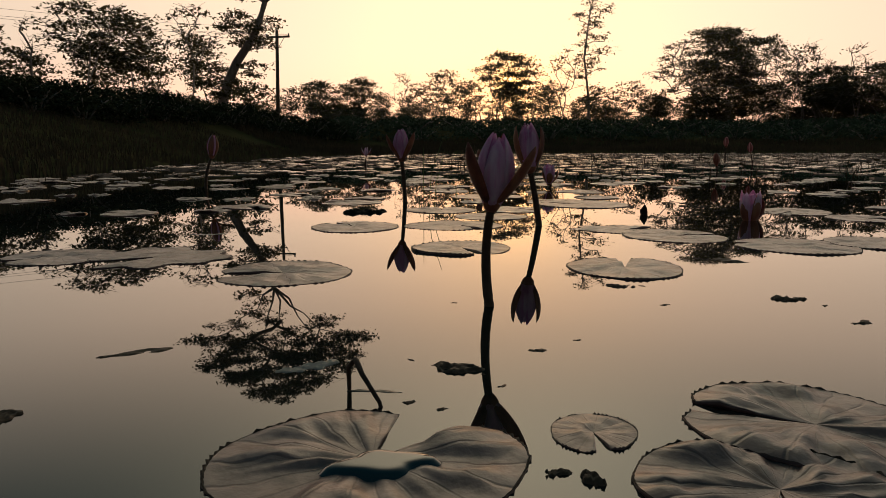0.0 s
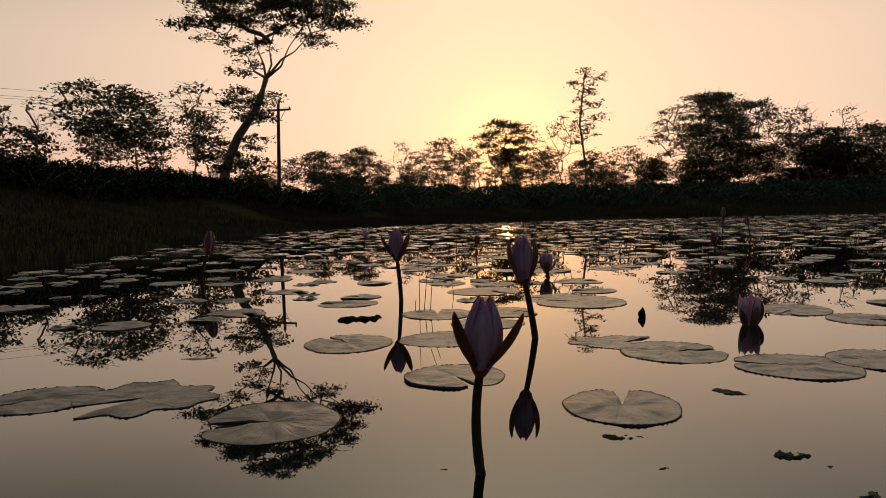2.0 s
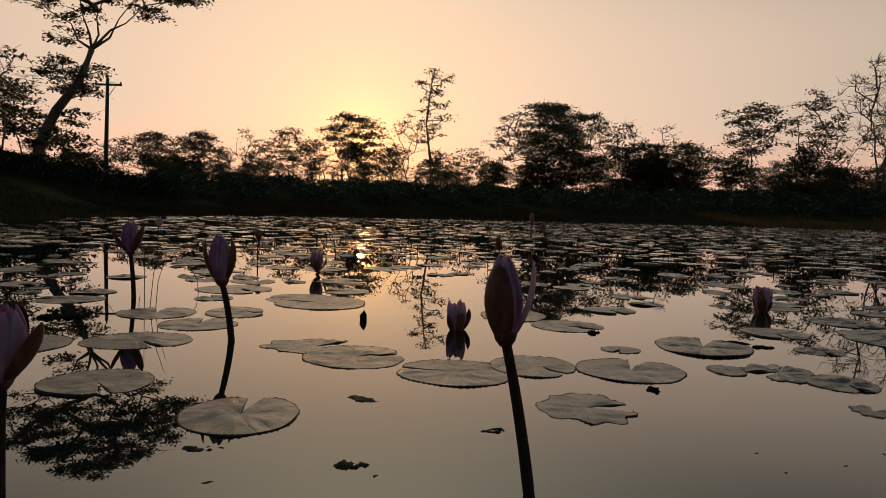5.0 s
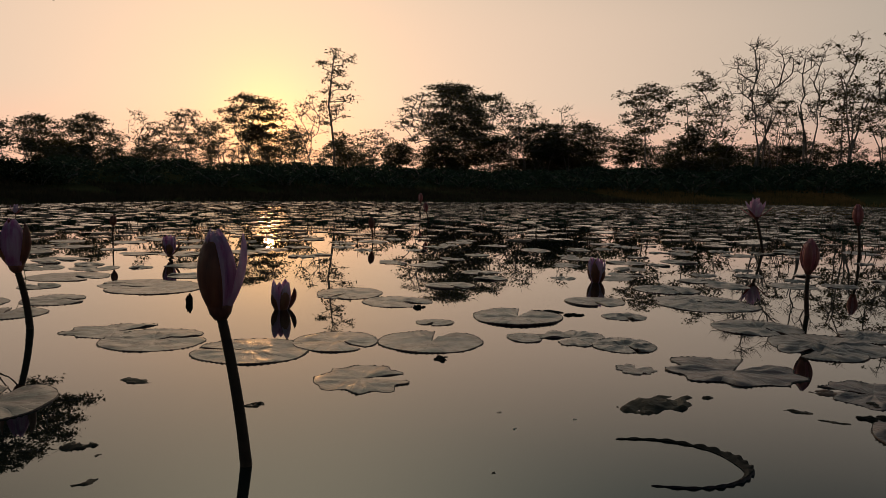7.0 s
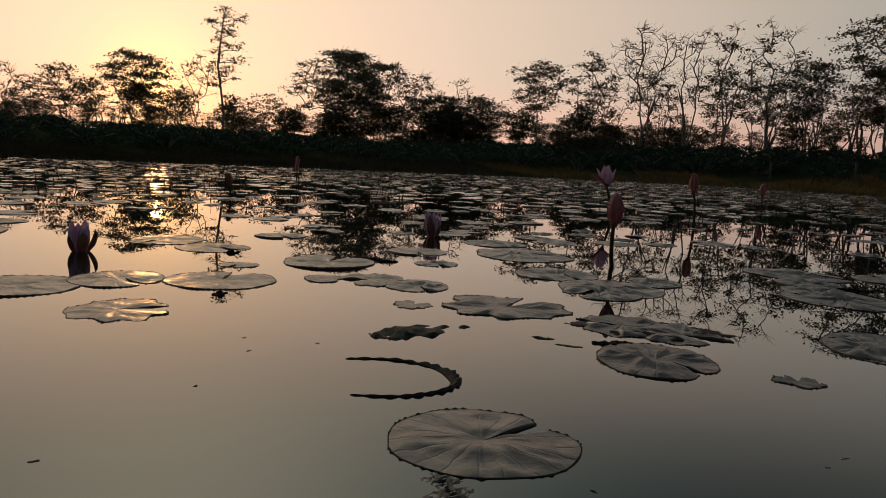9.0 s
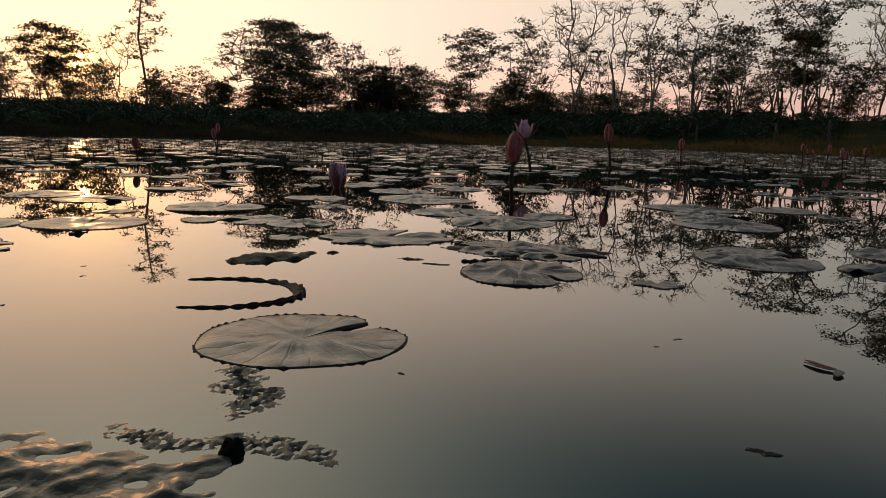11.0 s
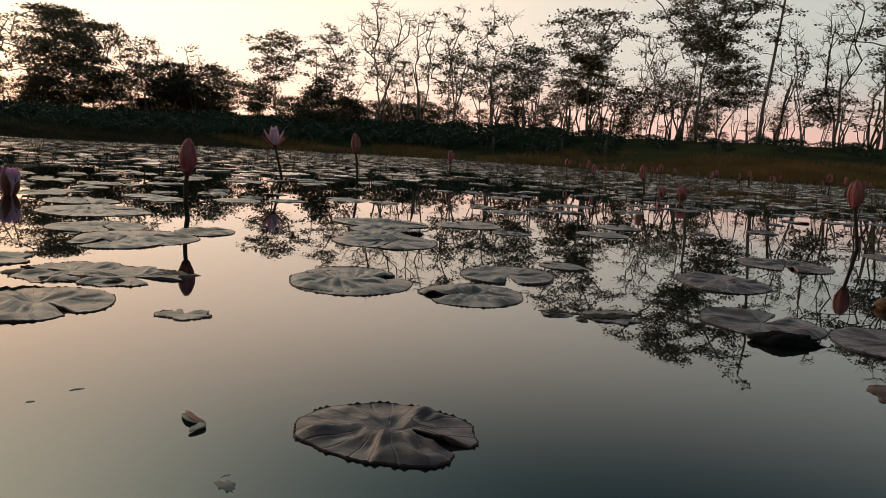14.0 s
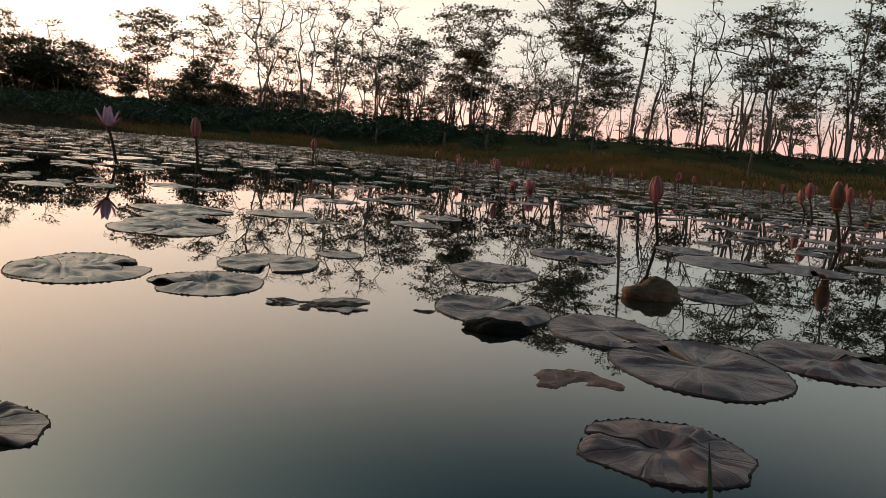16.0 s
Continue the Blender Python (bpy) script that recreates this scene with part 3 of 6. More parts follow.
def grow(kind, height, wide, seed):
    """A tree of that kind and size, standing at the origin."""
    cfg = KINDS[kind]
    rng = random.Random(seed)
    low = cfg["low"] * height
    lean = cfg.get("lean", rng.gauss(0, 0.05))
    stems = []
    count = rng.randint(*cfg["stems"])
    for k in range(count):
        w = rng.uniform(0, 6.283)
        off = 0.0 if count == 1 else wide * 0.20
        end = height * cfg.get("leader", cfg["low"] + 0.20 * (1 - cfg["low"]) * rng.uniform(0.7, 1.5))
        line = [Vector((0.0, 0.0, -0.3))]
        for i in range(1, 6):
            t = i / 5
            bend = 0.035 * height * math.sin(2.6 * t + k + seed)
            line.append(Vector((off * math.cos(w) * t ** 1.3 + lean * end * t + bend * (t > 0.1) + rng.gauss(0, 0.008 * height), off * math.sin(w) * t ** 1.3 + rng.gauss(0, 0.008 * height), end * t)))
        stems.append([tuple(p) for p in line])
    plates = []
    n = rng.randint(*cfg["plates"])
    for i in range(n):
        s = (i + rng.uniform(0.2, 0.9)) / n
        half = wide * 0.5 * float(np.interp(s, *zip(*cfg["shape"])))
        r = wide * 0.5 * rng.uniform(*cfg["wide"])
        w = i * 2.4 + rng.uniform(-0.5, 0.5) + seed
        q = max(0.0, half - r * 0.8) * math.sqrt(rng.uniform(0.15, 1.0))
        thick = min(cfg["flat"] * height * 0.5, r * 1.1)
        z = low + (height - low - 0.25 * thick) * (0.06 + 0.94 * s)
        plates.append((lean * height * 0.8 + q * math.cos(w), q * math.sin(w), z, r, thick))
    return leafy_tree(stems, plates, cfg["girth"] * height, seed, cfg, cfg["label"])


def plant(kind, x, y, top, wide):
    """A tree of its own shape at x, y whose crown reaches the height top."""
    z = ground_z(x, y) - 0.05
    shift = KINDS[kind].get("lean", 0.0) * (top - z) * 0.8
    tree = grow(kind, top - z, wide * 1.12, len(GROWN) * 13 + 5)
    tree.matrix_basis = pose(x - shift, y, z)
    GROWN.append((kind, tree, top - z))
    return tree


def plant_like(kinds, x, y, top, spin, widen=1.0):
    """One more tree of a shape already grown, turned and scaled."""
    z = ground_z(x, y) - 0.05
    stock = [g for g in GROWN if g[0] in kinds]
    kind, proto, high = stock[int(spin * 7) % len(stock)]
    k = (top - z) / high
    ob = proto.copy()
    scene.collection.objects.link(ob)
    for ch in proto.children:
        c = ch.copy()
        scene.collection.objects.link(c)
        c.parent = ob
    ob.matrix_basis = pose(x, y, z, 0, 0, spin) @ Matrix.Diagonal((k * widen, k * widen, k, 1))
    return ob


plant("snag", -12.41, 21.49, 3.70, 0.98)
plant("dome", -13.01, 22.26, 2.98, 1.94)
plant("airy", -11.46, 22.32, 4.47, 2.29)
plant("dense", -10.44, 23.73, 4.48, 2.57)
plant("airy", -8.79, 24.32, 4.69, 1.95)
plant("dense", -11.96, 24.43, 3.65, 2.15)
plant("dense", -9.05, 26.89, 4.15, 1.80)
plant("dense", -13.96, 21.34, 3.77, 2.63)
plant("dome", -14.38, 19.43, 3.71, 2.87)
plant("dome", -10.78, 26.47, 3.59, 2.26)
plant("dome", -6.21, 22.91, 2.09, 1.32)
plant("airy", -8.54, 39.58, 3.18, 1.92)
plant("dense", -7.76, 44.02, 3.96, 3.00)
plant("dense", -5.59, 44.10, 4.09, 2.88)
plant("airy", -4.34, 46.08, 3.37, 1.83)
plant("sparse", -2.98, 45.04, 4.49, 1.78)
plant("dense", -1.85, 44.97, 3.81, 1.71)
plant("airy", -0.08, 44.81, 4.66, 2.65)
plant("dense", 0.89, 43.91, 3.94, 2.08)
plant("sun", 3.07, 41.36, 5.27, 3.67)
# the next crown is added to block the sun lamp's glint on the water
plant("dense", 4.0, 40.9, 4.4, 2.3)
plant("dense", 5.18, 40.12, 3.47, 1.85)
plant("sparse", 5.87, 37.00, 4.90, 2.22)
plant("tall", 6.93, 37.17, 7.36, 2.39)
plant("dense", 7.76, 37.00, 3.06, 1.49)
plant("airy", 8.92, 36.74, 3.37, 1.64)
plant("dense", 10.09, 36.44, 2.62, 1.79)
plant("canopy", 12.85, 35.50, 5.75, 6.2)
plant("canopy", 15.35, 36.51, 5.45, 4.9)
plant("dense", 12.9, 36.80, 4.3, 2.6)
plant("airy", 14.46, 38.29, 6.07, 4.83)
plant("sparse", 16.25, 33.76, 4.77, 2.50)
plant("sparse", 18.01, 32.44, 4.60, 1.75)
plant("dense", 17.11, 33.14, 3.74, 3.51)
plant("dense", 18.84, 31.80, 3.64, 3.19)
plant("dense", 15.56, 35.42, 3.16, 2.43)
plant("dense", 20.82, 31.45, 3.07, 2.36)
plant("airy", 20.96, 30.01, 5.49, 3.58)
plant("airy", 23.26, 29.15, 6.10, 2.62)
plant("bush", 21.27, 26.95, 3.19, 2.68)
plant("bush", 17.9, 34.2, 2.9, 3.0)
plant("bush", 24.6, 28.9, 2.6, 2.6)
plant("sparse", 24.27, 28.25, 4.87, 2.33)
plant("bare", 24.64, 26.63, 7.10, 3.25)
plant("sparse", 26.54, 27.61, 5.25, 2.69)
plant("bare", 26.07, 25.29, 6.98, 2.26)
plant("sparse", 27.02, 24.03, 7.13, 2.67)
plant("airy", 27.56, 24.99, 5.32, 2.61)
plant("sparse", 27.98, 22.52, 7.20, 2.65)
plant("airy", 29.28, 24.18, 4.84, 2.66)
plant("dense", 28.27, 20.57, 5.38, 2.83)
plant("bare", 29.04, 23.19, 5.17, 2.58)
plant("sparse", 31.04, 19.78, 4.26, 2.27)
plant("umbrella", 30.77, 18.62, 7.18, 4.43)
plant("dense", 31.35, 19.45, 5.19, 3.12)
plant("dense", 31.94, 17.26, 3.72, 1.95)
plant("bare", 33.49, 16.89, 6.28, 2.59)
plant("umbrella", 32.98, 14.21, 8.75, 6.1)
plant("dense", 35.17, 14.23, 5.85, 3.49)
plant("sparse", 35.13, 16.32, 4.76, 2.38)
plant("slim", 34.15, 11.71, 9.8, 2.06)
plant("sparse", 36.57, 10.86, 5.95, 2.33)
plant("dense", 36.87, 10.20, 4.22, 2.33)
plant("bare", 37.03, 9.66, 8.29, 2.47)
plant("leanr", 35.73, 6.67, 7.57, 5.91)
plant("bare", 37.77, 6.68, 8.81, 2.33)
plant("airy", 38.94, 5.90, 5.60, 2.99)
plant("sparse", 38.16, 4.48, 5.87, 2.62)
plant("slim", 37.30, 3.26, 8.46, 2.55)
plant("airy", 38.33, 3.08, 5.53, 2.62)
plant("umbrella", 37.47, 1.34, 7.91, 5.09)
plant("sparse", 37.53, -0.34, 6.76, 3.39)
plant("dense", 38.44, 1.86, 4.36, 2.33)
plant("airy", 34.67, 17.13, 4.36, 2.37)
plant("sparse", 34.65, 15.47, 3.83, 2.03)
plant("airy", 36.74, 13.53, 5.24, 2.69)
plant("airy", 30.36, 23.16, 3.43, 1.77)
plant("sparse", 28.79, 25.56, 2.90, 2.08)


def leaning_tree():
    """The great leaning shade tree beside the pole."""
    base = Vector((-8.15, 25.5, 0.0))
    base.z = ground_z(base.x, base.y) - 0.1
    rise = 5.1 - base.z
    stem = [(0, 0, -0.3), (0.12, 0.03, rise * 0.15), (0.30, 0.05, rise * 0.30), (0.62, 0.12, rise * 0.48), (1.16, 0.22, rise * 0.68), (1.42, 0.3, rise * 0.83), (1.62, 0.4, rise)]
    fork = Vector(stem[-1])
    limbs = [stem]
    for way in (((0.20, 0.05, 0.50), (0.12, 0.1, 1.1), (0.38, 0.1, 1.8), (0.22, 0.0, 2.6)), ((-0.45, 0.1, 0.28), (-0.72, 0.3, 0.85), (-1.45, 0.4, 1.25), (-2.0, 0.5, 1.95)), ((0.62, -0.2, 0.62), (1.15, -0.4, 0.85), (1.75, -0.5, 1.45), (2.6, -0.5, 1.65)), ((-0.15, 0.3, 0.55), (-0.42, 0.5, 1.2), (-0.55, 0.6, 1.9), (-1.0, 0.7, 2.6)), ((0.5, 0.2, 0.45), (0.75, 0.4, 1.15), (1.25, 0.5, 1.9), (1.4, 0.6, 2.5))):
        limbs.append([tuple(fork)] + [tuple(fork + Vector(w)) for w in way])
    rng = random.Random(5)
    plates = []
    for i in range(52):
        w, q = i * 2.399, math.sqrt((i + 0.5) / 52)
        dome = 3.9 * (1 - 0.9 * q * q) ** 0.55
        low = 0.75 + 0.55 * q + 0.25 * math.sin(2 * w)
        for k in range(2 if q < 0.75 else 1):
            h = dome - k * rng.uniform(0.8, 1.3) - rng.uniform(0, 0.35)
            if h > low - 0.2:
                plates.append((fork.x + 0.15 + 3.35 * q * math.cos(w), 0.4 + 2.7 * q * math.sin(w), rise + 0.35 + h, rng.uniform(0.42, 0.62), 0.26))
    for dx, dz, r in ((-1.1, 0.35, 0.4), (-0.75, 0.6, 0.35), (-0.9, -0.55, 0.5), (-0.55, -0.9, 0.55), (-0.05, -0.6, 0.4), (0.12, -1.45, 0.36), (-1.15, -0.95, 0.42), (-0.3, -1.3, 0.5), (-0.9, -1.35, 0.4), (-1.9, -2.25, 0.5), (-1.6, -2.7, 0.6), (-2.1, -2.8, 0.5), (-1.4, -3.2, 0.6), (-0.45, -2.15, 0.36), (-0.45, -2.5, 0.35), (-0.75, -3.0, 0.35)):
        plates.append((fork.x + dx, 0.3 + rng.uniform(-0.5, 0.5), rise + dz, r * 1.3, 0.34))
    cfg = dict(LEAFY, fill=10.5, leafy=0.95, leaves=28, clump=0.14, leaf=0.105, twig=0.0072, twigs=3, spray=0.17, limbs_from=0.2, arch=0.05, taper=0.55)
    tree = leafy_tree(limbs, plates, 0.17, 5, cfg, "great leaning shade tree with a wide domed crown")
    tree.matrix_basis = Matrix.Translation(base)
    return tree


leaning_tree()

# thin trees standing close together under and behind the larger ones
for i in range(8):
    high = 2.6 + 0.1 * i
    tree = grow("under", high, 1.3 + 0.12 * (i % 4), 900 + i)
    tree.matrix_basis = pose(-3.0 + 2.9 * i, 46.5 - 0.5 * i, ground_z(-3.0 + 2.9 * i, 46.5 - 0.5 * i) - 0.05)
    GROWN.append(("under", tree, high))
for i in range(6):
    high = 5.2 + 0.3 * i
    px, py = 36.0 + 0.6 * i, 26.0 - 4.5 * i
    tree = grow("stems", high, 2.2, 950 + i)
    tree.matrix_basis = pose(px, py, ground_z(px, py) - 0.05)
    GROWN.append(("stems", tree, high))
rng = random.Random(78)
for i in range(124):
    a = radians(-12 + 26 * (i + rng.uniform(0, 1)) / 44 if i < 44 else 14 + 78 * (i - 44 + rng.uniform(0, 1)) / 80)
    d = rng.uniform(37, 48)
    bare = rng.random() < 0.75 * float(smooth(36, 52, math.degrees(a)))
    el = rng.uniform(2.2, 3.6) + (rng.uniform(1.0, 4.5) if bare else 1.2 * float(smooth(24, 60, math.degrees(a))))
    plant_like(("stems",) if bare else ("under",), 0.6 + d * math.sin(a), -0.4 + d * math.cos(a), 0.3 + d * math.tan(radians(el)), rng.uniform(0, 360), rng.uniform(1.1, 1.7))

# dense low growth at the foot of the trees; its height follows the dark mass of the wood
MASS = ((-12, 2.6), (0, 2.9), (5, 3.1), (13, 3.0), (16.5, 3.6), (20, 4.6), (23, 4.1), (27, 4.5), (29.5, 3.7), (33, 2.7), (35, 3.0), (37.5, 4.5), (39, 3.8), (42, 3.7), (48, 3.4), (51, 3.6), (53, 4.6), (60, 3.3), (75, 2.7))
for i in range(78):
    az = -12 + 84 * (i + rng.uniform(0, 1)) / 78
    a = radians(az)
    d = rng.uniform(37, 43)
    low = i % 2 == 0
    el = float(np.interp(az, *zip(*MASS))) * (rng.uniform(0.45, 0.68) if low else rng.uniform(0.8, 1.0)) 
    plant_like(("bush",) if low else ("dense", "under"), 0.6 + d * math.sin(a), -0.4 + d * math.cos(a), 0.3 + d * math.tan(radians(el)), rng.uniform(0, 360), rng.uniform(1.0, 1.6) if low else rng.uniform(0.9, 1.4))

# the low wood beyond the leaning tree
for i in range(20):
    az = -21 + 17 * (i + rng.uniform(0, 1)) / 20
    a, d = radians(az), rng.uniform(44, 50)
    plant_like(("under", "bush", "under"), 0.6 + d * math.sin(a), -0.4 + d * math.cos(a), 0.3 + d * math.tan(radians(rng.uniform(1.9, 2.9))), rng.uniform(0, 360), rng.uniform(1.2, 1.8))

# the wood behind, seen between the trunks
for i in range(26):
    a = radians(-34 + 128 * (i + rng.uniform(0, 1)) / 26)
    d = rng.uniform(50, 75)
    el = rng.uniform(2.6, 4.0) + 2.2 * max(0.0, (math.degrees(a) - 20) / 70)
    plant_like(("airy", "sparse", "dense", "sparse"), 0.6 + d * math.sin(a), -0.4 + d * math.cos(a), 0.3 + d * math.tan(radians(el)), rng.uniform(0, 360))


# ---------------------------------------------------------------- hedges and tea bushes
def leaf_quads(verts, faces, centres, rng, size, flat):
    for c in centres:
        d = Vector((rng.gauss(0, 1), rng.gauss(0, 1), rng.gauss(0, flat)))
        if d.length < 1e-4:
            continue
        d.normalize()
        s = d.cross(Vector((rng.gauss(0, 0.5), rng.gauss(0, 0.5), 1)))
        if s.length < 1e-4:
            continue
        s.normalize()
        ln = size * rng.uniform(0.6, 1.35)
        w = ln * 0.42
        i = len(verts)
        verts.extend([c - d * ln * 0.5 + s * w, c + d * ln * 0.5, c - d * ln * 0.3 - s * w])
        faces.append((i, i + 1, i + 2))


def bush_stock(seed, wide, high, leaves, leaf, mat):
    rng = random.Random(seed)
    v, f = [], []
    for i in range(leaves):
        a, b = rng.uniform(0, 6.283), rng.random() ** 0.6
        r = wide * 0.5 * b * (1 + 0.18 * math.sin(3 * a + seed))
        top = high * (1 - 0.55 * b ** 3) * (0.9 + 0.15 * math.sin(5 * a + 2 * seed))
        z = top * (rng.uniform(0.75, 1.0) if rng.random() < 0.7 else rng.uniform(0.1, 0.9))
        leaf_quads(v, f, [Vector((r * math.cos(a), r * math.sin(a), z))], rng, leaf, 0.6)
    tv, tf = [], []
    for i in range(7):
        a = i * 0.9 + rng.random()
        e = Vector((math.cos(a) * wide * 0.3, math.sin(a) * wide * 0.3, high * 0.8))
        tube(tv, tf, [Vector((0, 0, -0.1)), e * 0.5 + Vector((0, 0, 0.05)), e], [0.03, 0.02, 0.012], 4)
    bush = new("bush")
    mesh_ob("branch_work", tv, tf, BARK, bush)
    mesh_ob("foliage", v, f, mat, bush, smooth=False)
    return bush


TEA_STOCK = [bush_stock(s, 1.6, 0.40, 1100, 0.065, TEA) for s in (1, 2, 3)]
HEDGE_STOCK = [bush_stock(s, 1.8, 0.62, 1000, 0.08, HEDGE) for s in (4, 5, 6)]
PLACED = {}


def set_bush(stock, x, y, spin, k, label, group):
    key = id(stock)
    i = PLACED.get(key, 0)
    PLACED[key] = i + 1
    m = pose(x, y, ground_z(x, y) - 0.04, 0, 0, spin) @ Matrix.Diagonal((k, k, k, 1))
    proto = stock[i % 3]
    ob = proto
    if i >= 3:
        ob = proto.copy()
        scene.collection.objects.link(ob)
        for ch in proto.children:
            c = ch.copy()
            scene.collection.objects.link(c)
            c.parent = ob
    ob.matrix_basis = m
    tagged(ob, label, "bush", group)


rng = random.Random(31)
reach = np.linspace(6.0, 60.0, 361)
for row, off in enumerate((4.4, 5.8, 7.2, 8.7, 10.4, 12.4)):
    az = -9.0
    while az < 97:
        ray = np.stack([0.5 + reach * math.sin(radians(az)), -0.4 + reach * math.cos(radians(az))], 1)
        far = reach[int(np.argmax(shore_distance(ray) > off))]
        if row >= 2 or az < 60:
            d = far + rng.uniform(-0.25, 0.25)
            k = rng.uniform(0.85, 1.2) * (1 + 0.45 * float(smooth(20, 36, az)) - 0.75 * float(smooth(50, 64, az)))
            set_bush(TEA_STOCK, 0.5 + d * math.sin(radians(az)), -0.4 + d * math.cos(radians(az)), rng.uniform(0, 360), k, "low clipped tea bush in a dark green row", "tea bushes")
        az += math.degrees(1.75 / far) * (1 + 0.25 * float(smooth(20, 36, az)))
for i in range(58):
    az = radians(-42 + 32 * (i % 29) / 28 + rng.uniform(-0.5, 0.5))
    d = (12.5 if i < 29 else 14.5) + 5.5 * smooth(-30, -10, math.degrees(az)) + rng.uniform(-0.4, 0.4)
    set_bush(HEDGE_STOCK, 0.4 + d * math.sin(az), -0.4 + d * math.cos(az), rng.uniform(0, 360), rng.uniform(0.45, 0.7), "dark overgrown hedge bush along the bank", "hedge bushes")


# ---------------------------------------------------------------- posts before the tea
def bank_post(az, off, high, seed):
    """A short rough post: thing > shaft, cap."""
    rng = random.Random(seed)
    way = np.stack([1.4 + reach * math.sin(radians(az)), -0.65 + reach * math.cos(radians(az))], 1)
    x, y = way[int(np.argmax(shore_distance(way) > off))]
    post = new("fence_post")
    post.matrix_basis = pose(float(x), float(y), ground_z(x, y), rng.uniform(-4, 4), rng.uniform(-4, 4), rng.uniform(0, 90))
    v, f = [], []
    tube(v, f, [Vector((rng.gauss(0, 0.008), rng.gauss(0, 0.008), z)) for z in (-0.25, 0.1, high * 0.5, high)], [0.055, 0.05, 0.047, 0.043], 9)
    mesh_ob("shaft", v, f, WOOD, post)
    v, f = [], []
    tube(v, f, [Vector((0, 0, high - 0.005)), Vector((0, 0, high + 0.03)), Vector((0, 0, high + 0.05))], [0.048, 0.046, 0.02], 9)
    mesh_ob("cap", v, f, WOOD, post)
    return tagged(post, "short weathered wooden post standing in the bank grass", "post", "posts on the bank")


for k, (az, off, high) in enumerate(((49.5, 3.6, 0.55), (54.9, 3.4, 0.62), (58.2, 3.2, 0.7), (66.4, 5.2, 0.45), (77.8, 3.0, 0.75))):
    bank_post(az, off, high, 40 + k)


# ---------------------------------------------------------------- shore grass
def shore_grass(name, count, rng, centre, spread, band, tall, mat, label):
    v, f = [], []
    segs = list(zip(SHORE, np.roll(SHORE, -1, 0)))
    pts = []
    while len(pts) < count:
        i = rng.randrange(*centre)
        p, q = segs[i]
        d = q - p
        ln = np.hypot(*d)
        nrm = np.array((-d[1], d[0])) / ln
        pts.append(p + d * rng.random() + nrm * (band[0] + (band[1] - band[0]) * rng.random() ** spread))
    pts = np.array(pts)
    z = np.maximum(ground_height(pts), -0.06)
    for (x, y), h in zip(pts, z):
        hh = tall * rng.uniform(0.4, 1.2)
        a = rng.uniform(0, 6.283)
        w = (0.05 + 0.05 * rng.random()) * tall
        lx, ly = rng.gauss(0, 0.22) * hh, rng.gauss(0, 0.22) * hh
        c, s = math.cos(a) * w, math.sin(a) * w
        n = len(v)
        v.extend([(x - c, y - s, h - 0.03), (x + c, y + s, h - 0.03), (x + c * 0.6 + lx * 0.4, y + s * 0.6 + ly * 0.4, h + hh * 0.6), (x - c * 0.6 + lx * 0.4, y - s * 0.6 + ly * 0.4, h + hh * 0.6), (x + lx, y + ly, h + hh)])
        f.append((n, n + 1, n + 2, n + 3))
        f.append((n + 3, n + 2, n + 4))
    return tagged(mesh_ob(name, v, f, mat, smooth=False), label, "grass", kind="stuff")


rng = random.Random(9)
shore_grass("shore_grass", 30000, rng, (10, 18), 1.0, (-0.25, 5.5), 0.15, GRASS, "dry orange-brown grass along the far shore")
# this stretch takes the darker, opaque grass colour of the bank
shore_grass("bank_grass", 22000, rng, (6, 10), 1.0, (-0.25, 4.5), 0.12, BANK_GRASS, "dark grass on the far shore")
shore_grass("bank_grass", 50000, rng, (1, 7), 1.0, (-0.3, 7.5), 0.08, BANK_GRASS, "rough dark grass on the rising bank")


def water_weeds():
    """Short shoots of weed and grass standing in the far water."""
    rng = random.Random(52)
    v, f = [], []
    for i in range(620):
        a, d = radians(rng.uniform(-10, 84)), rng.uniform(4.5, 16.0)
        cx, cy = 1.0 + d * math.sin(a), -0.5 + d * math.cos(a)
        if shore_distance(np.array([(cx, cy)]))[0] > -0.2:
            continue
        for k in range(rng.choice((1, 2, 3))):
            x, y = cx + rng.gauss(0, 0.06), cy + rng.gauss(0, 0.06)
            h = rng.uniform(0.03, 0.11)
            p = Vector((x, y, -0.02))
            q = p + Vector((rng.gauss(0, 0.25) * h, rng.gauss(0, 0.25) * h, h + 0.02))
            tube(v, f, [p, (p + q) / 2 + Vector((rng.gauss(0, 0.004), 0, 0)), q], [0.004, 0.003, 0.001], 4)
    return tagged(mesh_ob("water_weed", v, f, BANK_GRASS, smooth=False), "short dark shoots of weed standing among the pads", "water weed", kind="stuff")


water_weeds()


